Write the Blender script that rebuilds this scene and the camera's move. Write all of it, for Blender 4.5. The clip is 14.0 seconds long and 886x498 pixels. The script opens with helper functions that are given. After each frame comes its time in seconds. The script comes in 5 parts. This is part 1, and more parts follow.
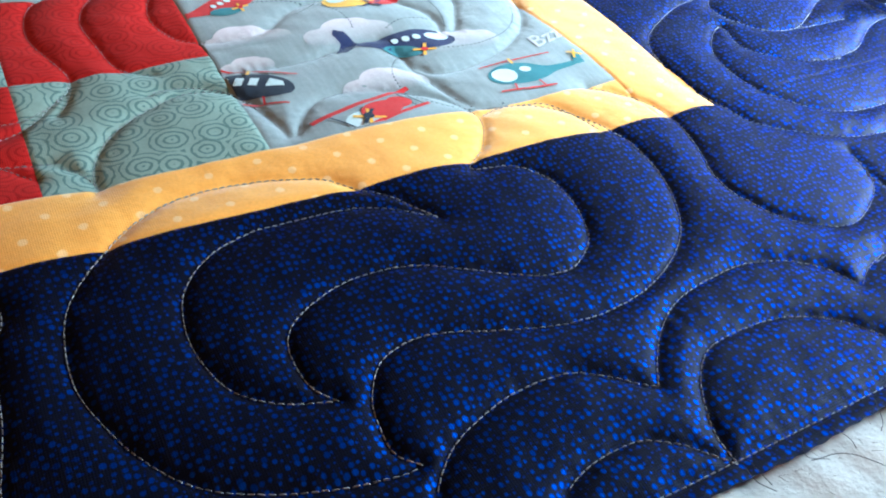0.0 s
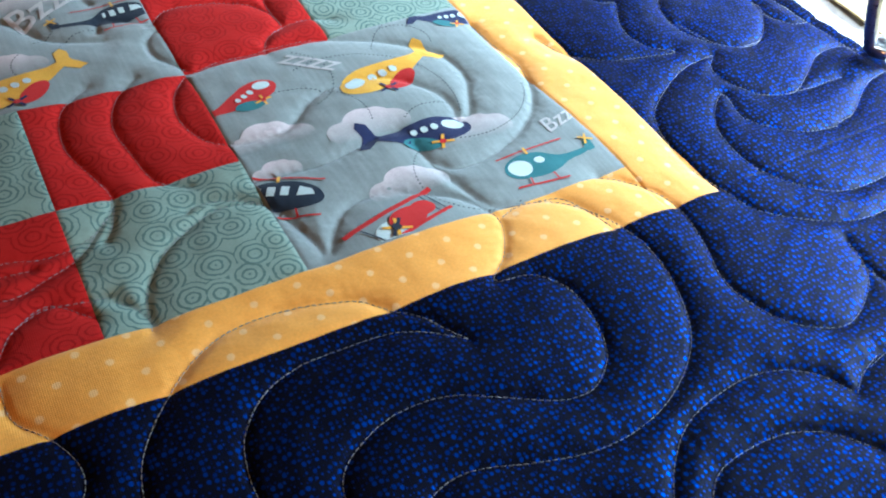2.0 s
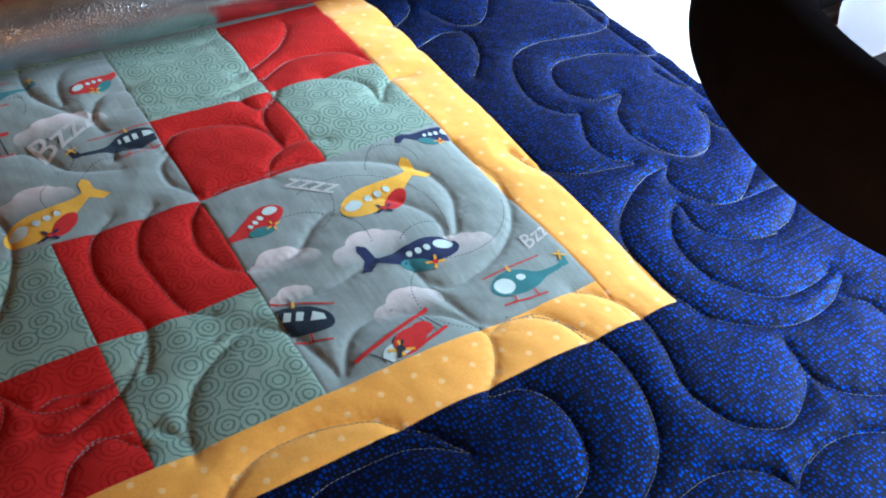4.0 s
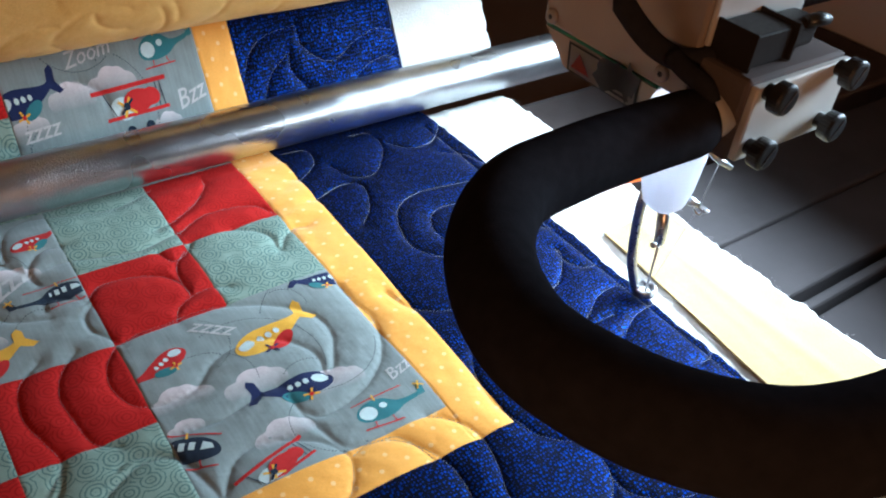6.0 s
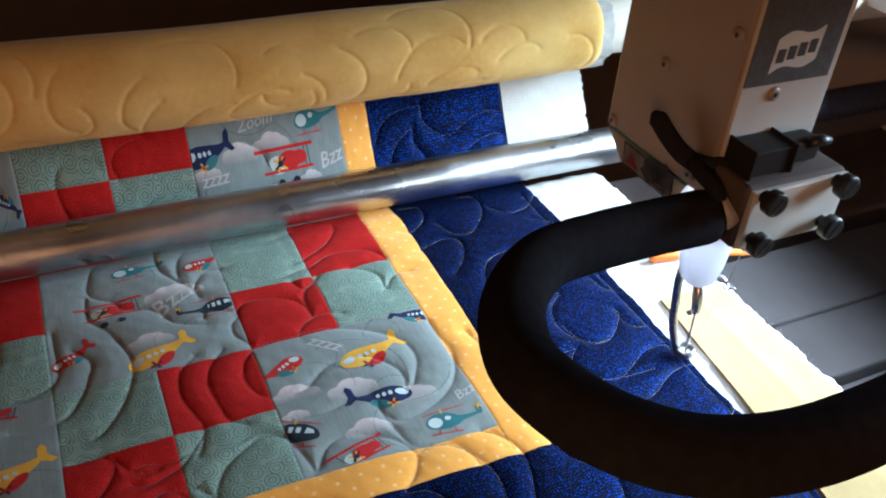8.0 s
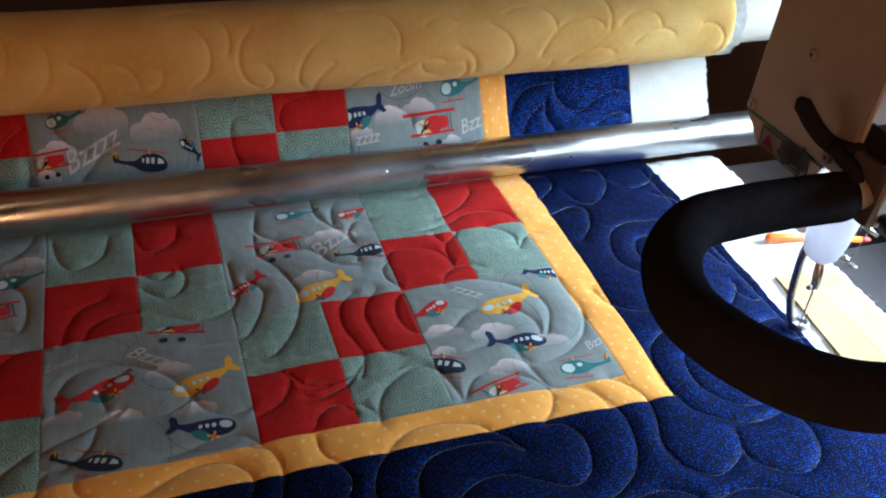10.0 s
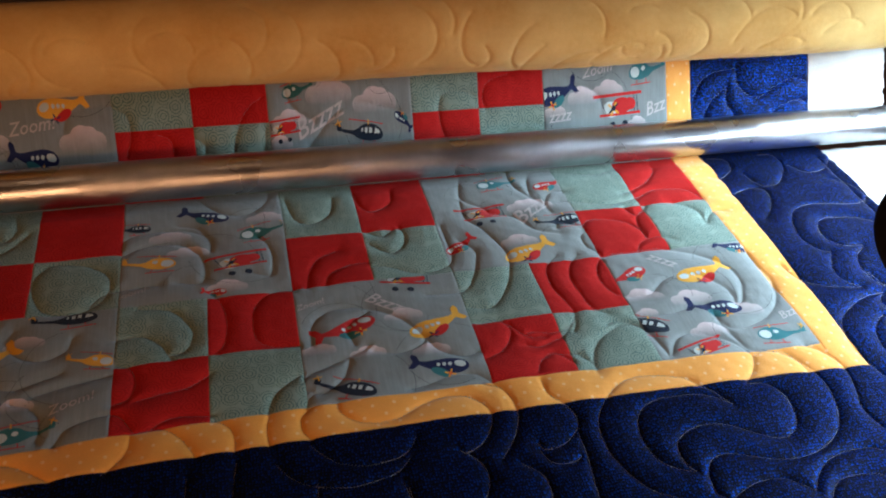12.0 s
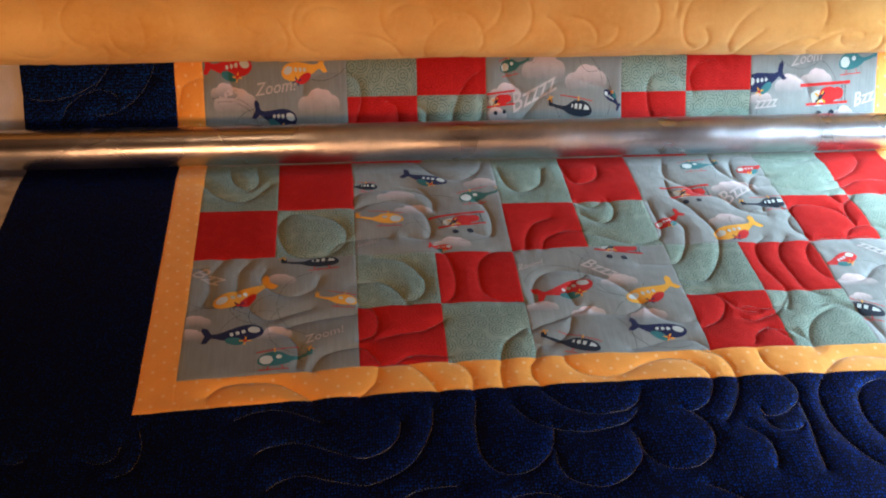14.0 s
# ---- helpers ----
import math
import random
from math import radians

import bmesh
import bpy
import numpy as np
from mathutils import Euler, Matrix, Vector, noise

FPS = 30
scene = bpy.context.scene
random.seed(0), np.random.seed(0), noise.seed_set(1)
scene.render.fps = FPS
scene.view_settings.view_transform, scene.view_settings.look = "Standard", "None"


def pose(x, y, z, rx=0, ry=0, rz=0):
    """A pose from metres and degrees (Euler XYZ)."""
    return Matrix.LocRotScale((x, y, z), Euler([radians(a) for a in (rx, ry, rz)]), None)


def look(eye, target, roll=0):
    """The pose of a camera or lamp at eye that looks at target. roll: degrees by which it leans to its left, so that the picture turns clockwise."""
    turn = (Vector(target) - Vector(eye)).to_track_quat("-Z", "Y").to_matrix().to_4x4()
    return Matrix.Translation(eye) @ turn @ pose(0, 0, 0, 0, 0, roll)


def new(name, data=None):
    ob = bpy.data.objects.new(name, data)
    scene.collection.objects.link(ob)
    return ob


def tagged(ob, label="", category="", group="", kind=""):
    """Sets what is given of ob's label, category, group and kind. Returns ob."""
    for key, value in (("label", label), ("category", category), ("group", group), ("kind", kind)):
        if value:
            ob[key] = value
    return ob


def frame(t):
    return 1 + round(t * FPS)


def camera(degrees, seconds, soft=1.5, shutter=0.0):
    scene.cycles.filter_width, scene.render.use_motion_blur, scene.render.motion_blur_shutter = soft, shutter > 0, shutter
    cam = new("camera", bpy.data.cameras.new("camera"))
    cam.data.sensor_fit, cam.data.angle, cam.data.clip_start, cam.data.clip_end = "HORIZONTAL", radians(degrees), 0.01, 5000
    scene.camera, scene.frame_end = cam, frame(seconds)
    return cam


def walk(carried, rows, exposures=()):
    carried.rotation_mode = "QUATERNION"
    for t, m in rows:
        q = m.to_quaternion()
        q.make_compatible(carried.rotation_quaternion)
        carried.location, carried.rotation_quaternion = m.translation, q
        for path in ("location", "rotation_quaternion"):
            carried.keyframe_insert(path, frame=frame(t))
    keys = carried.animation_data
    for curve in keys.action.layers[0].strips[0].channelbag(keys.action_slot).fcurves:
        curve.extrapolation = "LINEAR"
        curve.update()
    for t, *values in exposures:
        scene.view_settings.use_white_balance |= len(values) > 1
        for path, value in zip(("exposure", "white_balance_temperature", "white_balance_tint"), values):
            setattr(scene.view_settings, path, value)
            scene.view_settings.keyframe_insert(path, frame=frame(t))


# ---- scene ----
cam = camera(55.4, 14.0, soft=2.1)
PATH = [
    (0, (-0.232, -0.236, 0.176), (0.589, 1.026, -1.141), 6.4),
    (0.5, (-0.226, -0.225, 0.189), (0.564, 1.003, -1.178), 6.0),
    (1, (-0.228, -0.215, 0.203), (0.54, 0.979, -1.205), 5.6),
    (1.5, (-0.232, -0.209, 0.222), (0.531, 0.961, -1.21), 5.4),
    (2, (-0.233, -0.202, 0.239), (0.556, 0.955, -1.189), 5.6),
    (2.2, (-0.233, -0.199, 0.247), (0.557, 0.955, -1.182), 5.4),
    (4.3, (-0.255, -0.191, 0.317), (0.681, 0.924, -1.054), 8.1),
    (4.5, (-0.254, -0.193, 0.325), (0.719, 0.922, -1.02), 8.5),
    (5, (-0.25, -0.201, 0.35), (0.773, 0.908, -0.962), 8.3),
    (5.5, (-0.24, -0.227, 0.371), (0.782, 0.929, -0.901), 7.2),
    (6, (-0.233, -0.262, 0.396), (0.767, 0.954, -0.838), 6.5),
    (6.5, (-0.229, -0.29, 0.416), (0.736, 0.978, -0.792), 5.8),
    (7, (-0.235, -0.326, 0.441), (0.65, 1.009, -0.757), 5.1),
    (7.5, (-0.244, -0.35, 0.468), (0.581, 1.04, -0.709), 4.6),
    (7.7, (-0.249, -0.36, 0.475), (0.547, 1.06, -0.686), 4.4),
    (9.8, (-0.327, -0.414, 0.5), (0.277, 1.066, -0.701), 5.5),
    (10, (-0.347, -0.411, 0.504), (0.259, 1.06, -0.709), 5.6),
    (10.5, (-0.388, -0.414, 0.51), (0.176, 1.051, -0.728), 5.2),
    (11, (-0.419, -0.427, 0.515), (0.108, 1.051, -0.725), 4.8),
    (11.5, (-0.448, -0.439, 0.517), (0.034, 1.055, -0.723), 4.4),
    (12, (-0.481, -0.445, 0.518), (-0.063, 1.067, -0.722), 3.9),
    (12.5, (-0.511, -0.45, 0.519), (-0.153, 1.076, -0.723), 3.6),
    (13, (-0.54, -0.459, 0.518), (-0.233, 1.08, -0.722), 3.4),
    (13.5, (-0.57, -0.472, 0.521), (-0.336, 1.07, -0.731), 2.9),
    (14, (-0.596, -0.48, 0.52), (-0.424, 1.062, -0.742), 2.1),
]
walk(cam, [(t, look(eye, target, roll)) for t, eye, target, roll in PATH],
     exposures=[(0, 1.05, 5700, 5), (2, 0.62, 5800, 7), (5, 0.28, 6000, 9), (7.5, 0.10, 6050, 10), (9.8, 0.0, 6050, 11), (11.5, 0.42, 6050, 11), (13, 0.98, 6050, 11), (14, 1.45, 6050, 11)])

import functools

# ---- light ----
world = bpy.data.worlds.new("room_air")
scene.world = world
world.use_nodes = True
world.node_tree.nodes["Background"].inputs[0].default_value = (0.75, 0.85, 1.0, 1)
world.node_tree.nodes["Background"].inputs[1].default_value = 0.02


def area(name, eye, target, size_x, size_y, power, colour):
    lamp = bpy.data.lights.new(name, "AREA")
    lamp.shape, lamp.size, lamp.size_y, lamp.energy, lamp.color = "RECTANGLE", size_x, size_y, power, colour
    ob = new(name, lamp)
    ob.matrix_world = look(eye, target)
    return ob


daylight = area("window_daylight", (0.66, 0.015, 0.275), (0.315, 0.12, 0.01), 0.62, 0.21, 6.0, (0.69, 0.88, 1.0))
daylight.data.spread = radians(68)  # narrowed by hand so the light falls off faster along the table
# unseen warm fill, added to brighten the roll and the quilt's left end
area("warm_fill_light", (-1.0, -1.5, 0.40), (-0.5, 0.3, 0.14), 0.4, 0.3, 7.4, (1.0, 0.46, 0.19))
area("ceiling_lamp_light", (-0.85, -0.30, 1.85), (-0.75, 0.2, 0.0), 0.035, 0.035, 0.9, (1.0, 0.55, 0.26))
area("needle_light", (0.178, 0.035, 0.152), (0.150, 0.0, 0.0), 0.06, 0.05, 0.33, (0.84, 0.93, 1.0))

# ---- materials ----


def material(name, roughness=0.8, metallic=0.0, colour=(0.5, 0.5, 0.5)):
    mat = bpy.data.materials.new(name)
    mat.use_nodes = True
    shader = mat.node_tree.nodes["Principled BSDF"]
    shader.inputs["Roughness"].default_value = roughness
    shader.inputs["Metallic"].default_value = metallic
    shader.inputs["Base Color"].default_value = (*colour, 1)
    return mat, mat.node_tree, shader


def node(tree, kind, **values):
    n = tree.nodes.new(kind)
    for key, value in values.items():
        n.inputs[key.replace("_", " ")].default_value = value
    return n


def maths(tree, op, a, b=None, c=None):
    n = tree.nodes.new("ShaderNodeMath")
    n.operation = op
    for socket, value in zip(n.inputs, (a, b, c)):
        if value is None:
            continue
        if isinstance(value, (int, float)):
            socket.default_value = value
        else:
            tree.links.new(value, socket)
    return n.outputs[0]


def mix(tree, factor, a, b):
    n = tree.nodes.new("ShaderNodeMix")
    n.data_type = "RGBA"
    for socket, value in zip((n.inputs[0], n.inputs[6], n.inputs[7]), (factor, a, b)):
        if isinstance(value, tuple):
            socket.default_value = (*value, 1)
        elif isinstance(value, (int, float)):
            socket.default_value = value
        else:
            tree.links.new(value, socket)
    return n.outputs[2]


def cloth_coordinates(tree):
    return tree.nodes.new("ShaderNodeUVMap").outputs[0]


def scaled(tree, vector, sx, sy, rz=0.0):
    n = tree.nodes.new("ShaderNodeMapping")
    n.inputs["Scale"].default_value = (sx, sy, 1)
    n.inputs["Rotation"].default_value = (0, 0, rz)
    tree.links.new(vector, n.inputs[0])
    return n.outputs[0]


def noise_out(tree, vector, scale, detail=3.0, colour=False):
    n = node(tree, "ShaderNodeTexNoise", Scale=scale, Detail=detail)
    if vector is not None:
        tree.links.new(vector, n.inputs["Vector"])
    return n.outputs["Color" if colour else "Fac"]


def bump(tree, shader, height, strength, distance):
    n = node(tree, "ShaderNodeBump", Strength=strength, Distance=distance)
    tree.links.new(height, n.inputs["Height"])
    tree.links.new(n.outputs[0], shader.inputs["Normal"])


def weave(tree, uv):
    """Threads of plain woven cotton, about 0.35 mm apart, with slubs and crumple."""
    a = node(tree, "ShaderNodeTexWave", Scale=430.0, Distortion=0.6)
    b = node(tree, "ShaderNodeTexWave", Scale=430.0, Distortion=0.6)
    b.bands_direction = "Y"
    for n in (a, b):
        tree.links.new(uv, n.inputs[0])
    threads = maths(tree, "ADD", a.outputs["Fac"], b.outputs["Fac"])
    crumple = noise_out(tree, uv, 160.0, 5.0)
    return maths(tree, "ADD", maths(tree, "MULTIPLY", threads, 0.22), maths(tree, "MULTIPLY", crumple, 2.2))


def cotton(name, colour_of, sheen=0.12, roughness=0.86, gloss=0.2):
    mat, tree, shader = material(name, roughness)
    uv = cloth_coordinates(tree)
    colour = colour_of(tree, uv)
    slub = maths(tree, "MULTIPLY_ADD", noise_out(tree, uv, 900.0, 2.0), 0.30, 0.85)
    cloudy = maths(tree, "MULTIPLY_ADD", noise_out(tree, uv, 26.0, 3.0), 0.24, 0.88)
    n = tree.nodes.new("ShaderNodeVectorMath")
    n.operation = "SCALE"
    tree.links.new(colour, n.inputs[0])
    tree.links.new(maths(tree, "MULTIPLY", slub, cloudy), n.inputs["Scale"])
    tree.links.new(n.outputs[0], shader.inputs["Base Color"])
    shader.inputs["Sheen Weight"].default_value = sheen
    shader.inputs["Sheen Roughness"].default_value = 0.4
    shader.inputs["Specular IOR Level"].default_value = gloss
    bump(tree, shader, weave(tree, uv), 0.35, 0.0004)
    return mat


def dotted_navy(tree, uv):
    """Ink-blue ground with uneven bright blue specks of two sizes."""
    warp = node(tree, "ShaderNodeVectorMath")
    warp.operation = "MULTIPLY_ADD"
    tree.links.new(noise_out(tree, uv, 240.0, 1.0, True), warp.inputs[0])
    warp.inputs[1].default_value = (0.0007, 0.0007, 0)
    tree.links.new(uv, warp.inputs[2])
    big = node(tree, "ShaderNodeTexVoronoi", Scale=430.0, Randomness=0.60)
    small = node(tree, "ShaderNodeTexVoronoi", Scale=690.0, Randomness=0.75)
    for n in (big, small):
        n.voronoi_dimensions = "2D"
        tree.links.new(scaled(tree, warp.outputs[0], 1.0, 0.9), n.inputs["Vector"])
    def blob(v, low, high):
        parts = tree.nodes.new("ShaderNodeSeparateColor")
        tree.links.new(v.outputs["Color"], parts.inputs[0])
        edge = maths(tree, "MULTIPLY_ADD", parts.outputs[0], high - low, low)
        away = maths(tree, "SUBTRACT", edge, v.outputs["Distance"])
        n = maths(tree, "MULTIPLY", away, 6.0)
        tree.nodes[-1].use_clamp = True
        return n, parts.outputs[1]
    fb, rb = blob(big, 0.18, 0.43)
    fs, rs = blob(small, 0.02, 0.30)
    ground = mix(tree, noise_out(tree, uv, 35.0), (0.0030, 0.0033, 0.0066), (0.0044, 0.0047, 0.0095))
    dull = mix(tree, rs, (0.0010, 0.007, 0.055), (0.0015, 0.016, 0.130))
    bright = mix(tree, rb, (0.0018, 0.022, 0.150), (0.0035, 0.043, 0.28))
    # the blue specks are pearly ink, glossier than the satin ground
    shader = tree.nodes["Principled BSDF"]
    tree.links.new(maths(tree, "MULTIPLY_ADD", maths(tree, "MAXIMUM", fb, maths(tree, "MULTIPLY", fs, 0.8)), 0.94, 0.03), shader.inputs["Metallic"])
    shader.inputs["Specular Tint"].default_value = (0.08, 0.26, 1.0, 1)
    return mix(tree, fb, mix(tree, fs, ground, dull), bright)


def rings(tree, uv, cell, period, thick):
    """Hand-drawn concentric circles packed side by side."""
    v = node(tree, "ShaderNodeTexVoronoi", Scale=1.0 / cell, Randomness=0.55)
    v.voronoi_dimensions = "2D"
    tree.links.new(uv, v.inputs["Vector"])
    wob = maths(tree, "MULTIPLY_ADD", noise_out(tree, uv, 420.0, 1.0), 0.10, v.outputs["Distance"])
    phase = maths(tree, "MULTIPLY", wob, 6.2832 * cell / period)
    line = maths(tree, "SUBTRACT", maths(tree, "SINE", phase), thick)
    f = maths(tree, "MULTIPLY", line, 3.0)
    tree.nodes[-1].use_clamp = True
    near = maths(tree, "LESS_THAN", wob, 0.62)
    return maths(tree, "MULTIPLY", f, near)


def ringed_green(tree, uv):
    ground = mix(tree, noise_out(tree, uv, 40.0), (0.198, 0.280, 0.236), (0.245, 0.330, 0.275))
    return mix(tree, rings(tree, uv, 0.0145, 0.0027, 0.25), ground, (0.095, 0.165, 0.148))


def ringed_red(tree, uv):
    ground = mix(tree, noise_out(tree, uv, 40.0), (0.40, 0.012, 0.011), (0.49, 0.018, 0.015))
    return mix(tree, rings(tree, uv, 0.0145, 0.0027, 0.35), ground, (0.31, 0.008, 0.008))


def dotted_yellow(tree, uv):
    turned = scaled(tree, uv, 1 / 0.0125, 1 / 0.0125, radians(40))
    parts = tree.nodes.new("ShaderNodeSeparateXYZ")
    tree.links.new(turned, parts.inputs[0])
    fx = maths(tree, "SUBTRACT", maths(tree, "FRACT", parts.outputs[0]), 0.5)
    fy = maths(tree, "SUBTRACT", maths(tree, "FRACT", parts.outputs[1]), 0.5)
    r2 = maths(tree, "ADD", maths(tree, "MULTIPLY", fx, fx), maths(tree, "MULTIPLY", fy, fy))
    wob = maths(tree, "MULTIPLY_ADD", noise_out(tree, uv, 500.0, 1.0), 0.016, r2)
    f = maths(tree, "MULTIPLY", maths(tree, "SUBTRACT", 0.027, wob), 90.0)
    tree.nodes[-1].use_clamp = True
    ground = mix(tree, noise_out(tree, uv, 60.0), (0.80, 0.330, 0.038), (0.88, 0.385, 0.055))
    return mix(tree, maths(tree, "MULTIPLY", f, 0.34), ground, (0.93, 0.80, 0.50))


def cloudy_grey(tree, uv):
    ground = mix(tree, noise_out(tree, uv, 18.0, 2.0), (0.165, 0.198, 0.198), (0.215, 0.252, 0.250))
    slubs = noise_out(tree, scaled(tree, uv, 520.0, 26.0), 1.0, 3.0)   # thick and thin warp threads
    streaks = maths(tree, "MULTIPLY_ADD", slubs, 2.6, -1.05)
    tree.nodes[-1].use_clamp = True
    return mix(tree, maths(tree, "MULTIPLY", streaks, 0.30), ground, (0.33, 0.375, 0.375))


def mottled_gold(tree, uv):
    wide = maths(tree, "MULTIPLY_ADD", noise_out(tree, uv, 11.0, 5.0), 2.4, -0.75)
    tree.nodes[-1].use_clamp = True
    a = mix(tree, wide, (0.60, 0.295, 0.050), (0.84, 0.575, 0.20))
    return mix(tree, maths(tree, "MULTIPLY", noise_out(tree, uv, 150.0, 4.0), 0.5), a, (0.86, 0.62, 0.24))


# backing gold with its colour darkened to offset strong light on the strip
def darkened_gold(tree, uv):
    return mix(tree, noise_out(tree, uv, 40.0, 5.0), (0.34, 0.240, 0.108), (0.41, 0.295, 0.140))


def ink(name, colour):
    def flat(tree, uv):
        return mix(tree, noise_out(tree, uv, 70.0), tuple(c * 0.85 for c in colour), colour)
    return cotton("printed_" + name, flat)


NAVY, GREEN, RED = cotton("navy_speckled_cotton", dotted_navy, 0.0, 0.54, 0.065), cotton("green_ringed_cotton", ringed_green), cotton("red_ringed_cotton", ringed_red, 0.02, 0.86, 0.10)
YELLOW, GREY, GOLD = cotton("yellow_dotted_cotton", dotted_yellow, 0.38, 0.72, 0.45), cotton("grey_sky_cotton", cloudy_grey, 0.32, 0.76, 0.35), cotton("mottled_gold_cotton", mottled_gold)
DARKENED_GOLD = cotton("darkened_gold_cotton", darkened_gold)
INKS = {"red": ink("red", (0.52, 0.02, 0.02)), "yellow": ink("yellow", (0.80, 0.42, 0.05)), "navy": ink("navy", (0.012, 0.02, 0.075)),
        "teal": ink("teal", (0.035, 0.17, 0.19)), "black": ink("black", (0.012, 0.022, 0.04)), "green": ink("green", (0.03, 0.13, 0.12)),
        "pale": ink("pale", (0.55, 0.66, 0.66)), "white": ink("white", (0.50, 0.485, 0.485)), "dash": ink("dash", (0.015, 0.028, 0.036))}


def faded_cloud(tree, uv):
    """Pale pink cloud print that melts into the sky colour at its foot."""
    fade = tree.nodes.new("ShaderNodeAttribute")
    fade.attribute_name = "fade"
    soft_edge = maths(tree, "MULTIPLY_ADD", noise_out(tree, uv, 120.0, 2.0), 0.25, fade.outputs["Fac"])
    n = maths(tree, "SUBTRACT", soft_edge, 0.125)
    tree.nodes[-1].use_clamp = True
    return mix(tree, n, cloudy_grey(tree, uv), (0.64, 0.55, 0.56))


INKS["cloud"] = cotton("printed_cloud", faded_cloud)


def simple(name, colour, roughness, metallic=0.0, scale=60.0, vary=0.25, dent=0.0, stretch=(1, 1, 1), gloss=0.5):
    """A plain surface with faint blotches, uneven gloss and optional fine relief."""
    mat, tree, shader = material(name, roughness, metallic)
    place = tree.nodes.new("ShaderNodeTexCoord").outputs["Object"]
    m = tree.nodes.new("ShaderNodeMapping")
    m.inputs["Scale"].default_value = stretch
    tree.links.new(place, m.inputs[0])
    shader.inputs["Specular IOR Level"].default_value = gloss
    f = noise_out(tree, m.outputs[0], scale, 5.0)
    tree.links.new(mix(tree, f, tuple(c * (1 - vary) for c in colour), tuple(min(1, c * (1 + vary)) for c in colour)), shader.inputs["Base Color"])
    fine = noise_out(tree, m.outputs[0], scale * 6, 3.0)
    tree.links.new(maths(tree, "MULTIPLY_ADD", fine, 0.25, roughness - 0.125), shader.inputs["Roughness"])
    if dent:
        bump(tree, shader, noise_out(tree, m.outputs[0], scale * 8, 4.0), dent, 0.0005)
    return mat


def galvanised():
    mat, tree, shader = material("galvanised_steel", 0.3, 1.0)
    place = tree.nodes.new("ShaderNodeTexCoord").outputs["Object"]
    m = tree.nodes.new("ShaderNodeMapping")
    m.inputs["Scale"].default_value = (1, 1, 1)
    tree.links.new(place, m.inputs[0])
    spangle = noise_out(tree, m.outputs[0], 70.0, 5.0)
    patchy = maths(tree, "MULTIPLY_ADD", noise_out(tree, m.outputs[0], 7.0, 3.0), 3.0, -1.0)
    tree.nodes[-1].use_clamp = True
    where = patchy
    tree.links.new(mix(tree, spangle, (0.36, 0.37, 0.39), (0.56, 0.57, 0.59)), shader.inputs["Base Color"])
    tree.links.new(maths(tree, "MULTIPLY_ADD", where, 0.12, 0.25), shader.inputs["Roughness"])
    pits = noise_out(tree, m.outputs[0], 700.0, 2.0)
    bump(tree, shader, maths(tree, "MULTIPLY", pits, where), 0.85, 0.0010)
    return mat


STEEL = galvanised()
CHROME = simple("bright_steel", (0.46, 0.46, 0.48), 0.30, 1.0, 90.0, 0.1)
TAUPE = simple("taupe_satin_metal", (0.36, 0.29, 0.245), 0.42, 0.35, 40.0, 0.08)
SATIN = simple("satin_faceplate", (0.62, 0.57, 0.53), 0.42, 0.25, 50.0, 0.06)
DARK = simple("dark_smoked_plastic", (0.022, 0.018, 0.017), 0.55, 0.0, 60.0, 0.2, 0.0, (1, 1, 1), 0.08)
BLACK = simple("black_plastic", (0.012, 0.012, 0.013), 0.38, 0.0, 80.0, 0.3)
# stands in for the bar's dark reflection and blue sheen, as a colour
DARK_REFLECTION = simple("dark_reflection_tint", (0.040, 0.046, 0.075), 0.30, 0.0, 60.0, 0.2)
FOAM = simple("black_foam_rubber", (0.026, 0.025, 0.030), 1.0, 0.0, 120.0, 0.35, 0.4, (1, 1, 1), 0.0)
BROWN = simple("dark_anodised_metal", (0.12, 0.094, 0.090), 0.6, 0.0, 40.0, 0.15, 0.0, (1, 1, 1), 0.04)
RAIL = simple("black_painted_steel", (0.080, 0.070, 0.072), 0.6, 0.0, 12.0, 0.3, 0.0, (1, 1, 1), 0.03)
WHITE = simple("white_plastic", (0.80, 0.81, 0.83), 0.32, 0.0, 30.0, 0.04)
SLEEVE, sleeve_tree, sleeve_shader = material("milky_plastic", 0.35, 0.0, (0.56, 0.58, 0.63))
sleeve_through = node(sleeve_tree, "ShaderNodeBsdfTranslucent", Color=(0.60, 0.62, 0.68, 1))
sleeve_mix = node(sleeve_tree, "ShaderNodeMixShader", Fac=0.5)
sleeve_tree.links.new(sleeve_shader.outputs[0], sleeve_mix.inputs[1])
sleeve_tree.links.new(sleeve_through.outputs[0], sleeve_mix.inputs[2])
sleeve_tree.links.new(sleeve_mix.outputs[0], sleeve_tree.nodes["Material Output"].inputs[0])
ORANGE = simple("orange_plastic", (0.85, 0.16, 0.02), 0.4, 0.0, 30.0, 0.1)
BADGE = simple("dark_grey_badge", (0.10, 0.10, 0.105), 0.5, 0.3, 240.0, 0.5)
LOGO = simple("silver_badge_print", (0.60, 0.60, 0.60), 0.5, 0.0, 60.0, 0.1)
PRINT = simple("dark_print", (0.05, 0.05, 0.055), 0.6, 0.0, 60.0, 0.2)
PAPER = simple("label_paper", (0.50, 0.44, 0.40), 0.6, 0.0, 60.0, 0.1)
WARN = simple("red_print", (0.45, 0.04, 0.03), 0.6, 0.0, 60.0, 0.1)
LINE = simple("green_print", (0.02, 0.24, 0.12), 0.5, 0.0, 60.0, 0.1)
THREAD = simple("silver_grey_thread", (0.225, 0.23, 0.24), 0.6, 0.0, 900.0, 0.2)
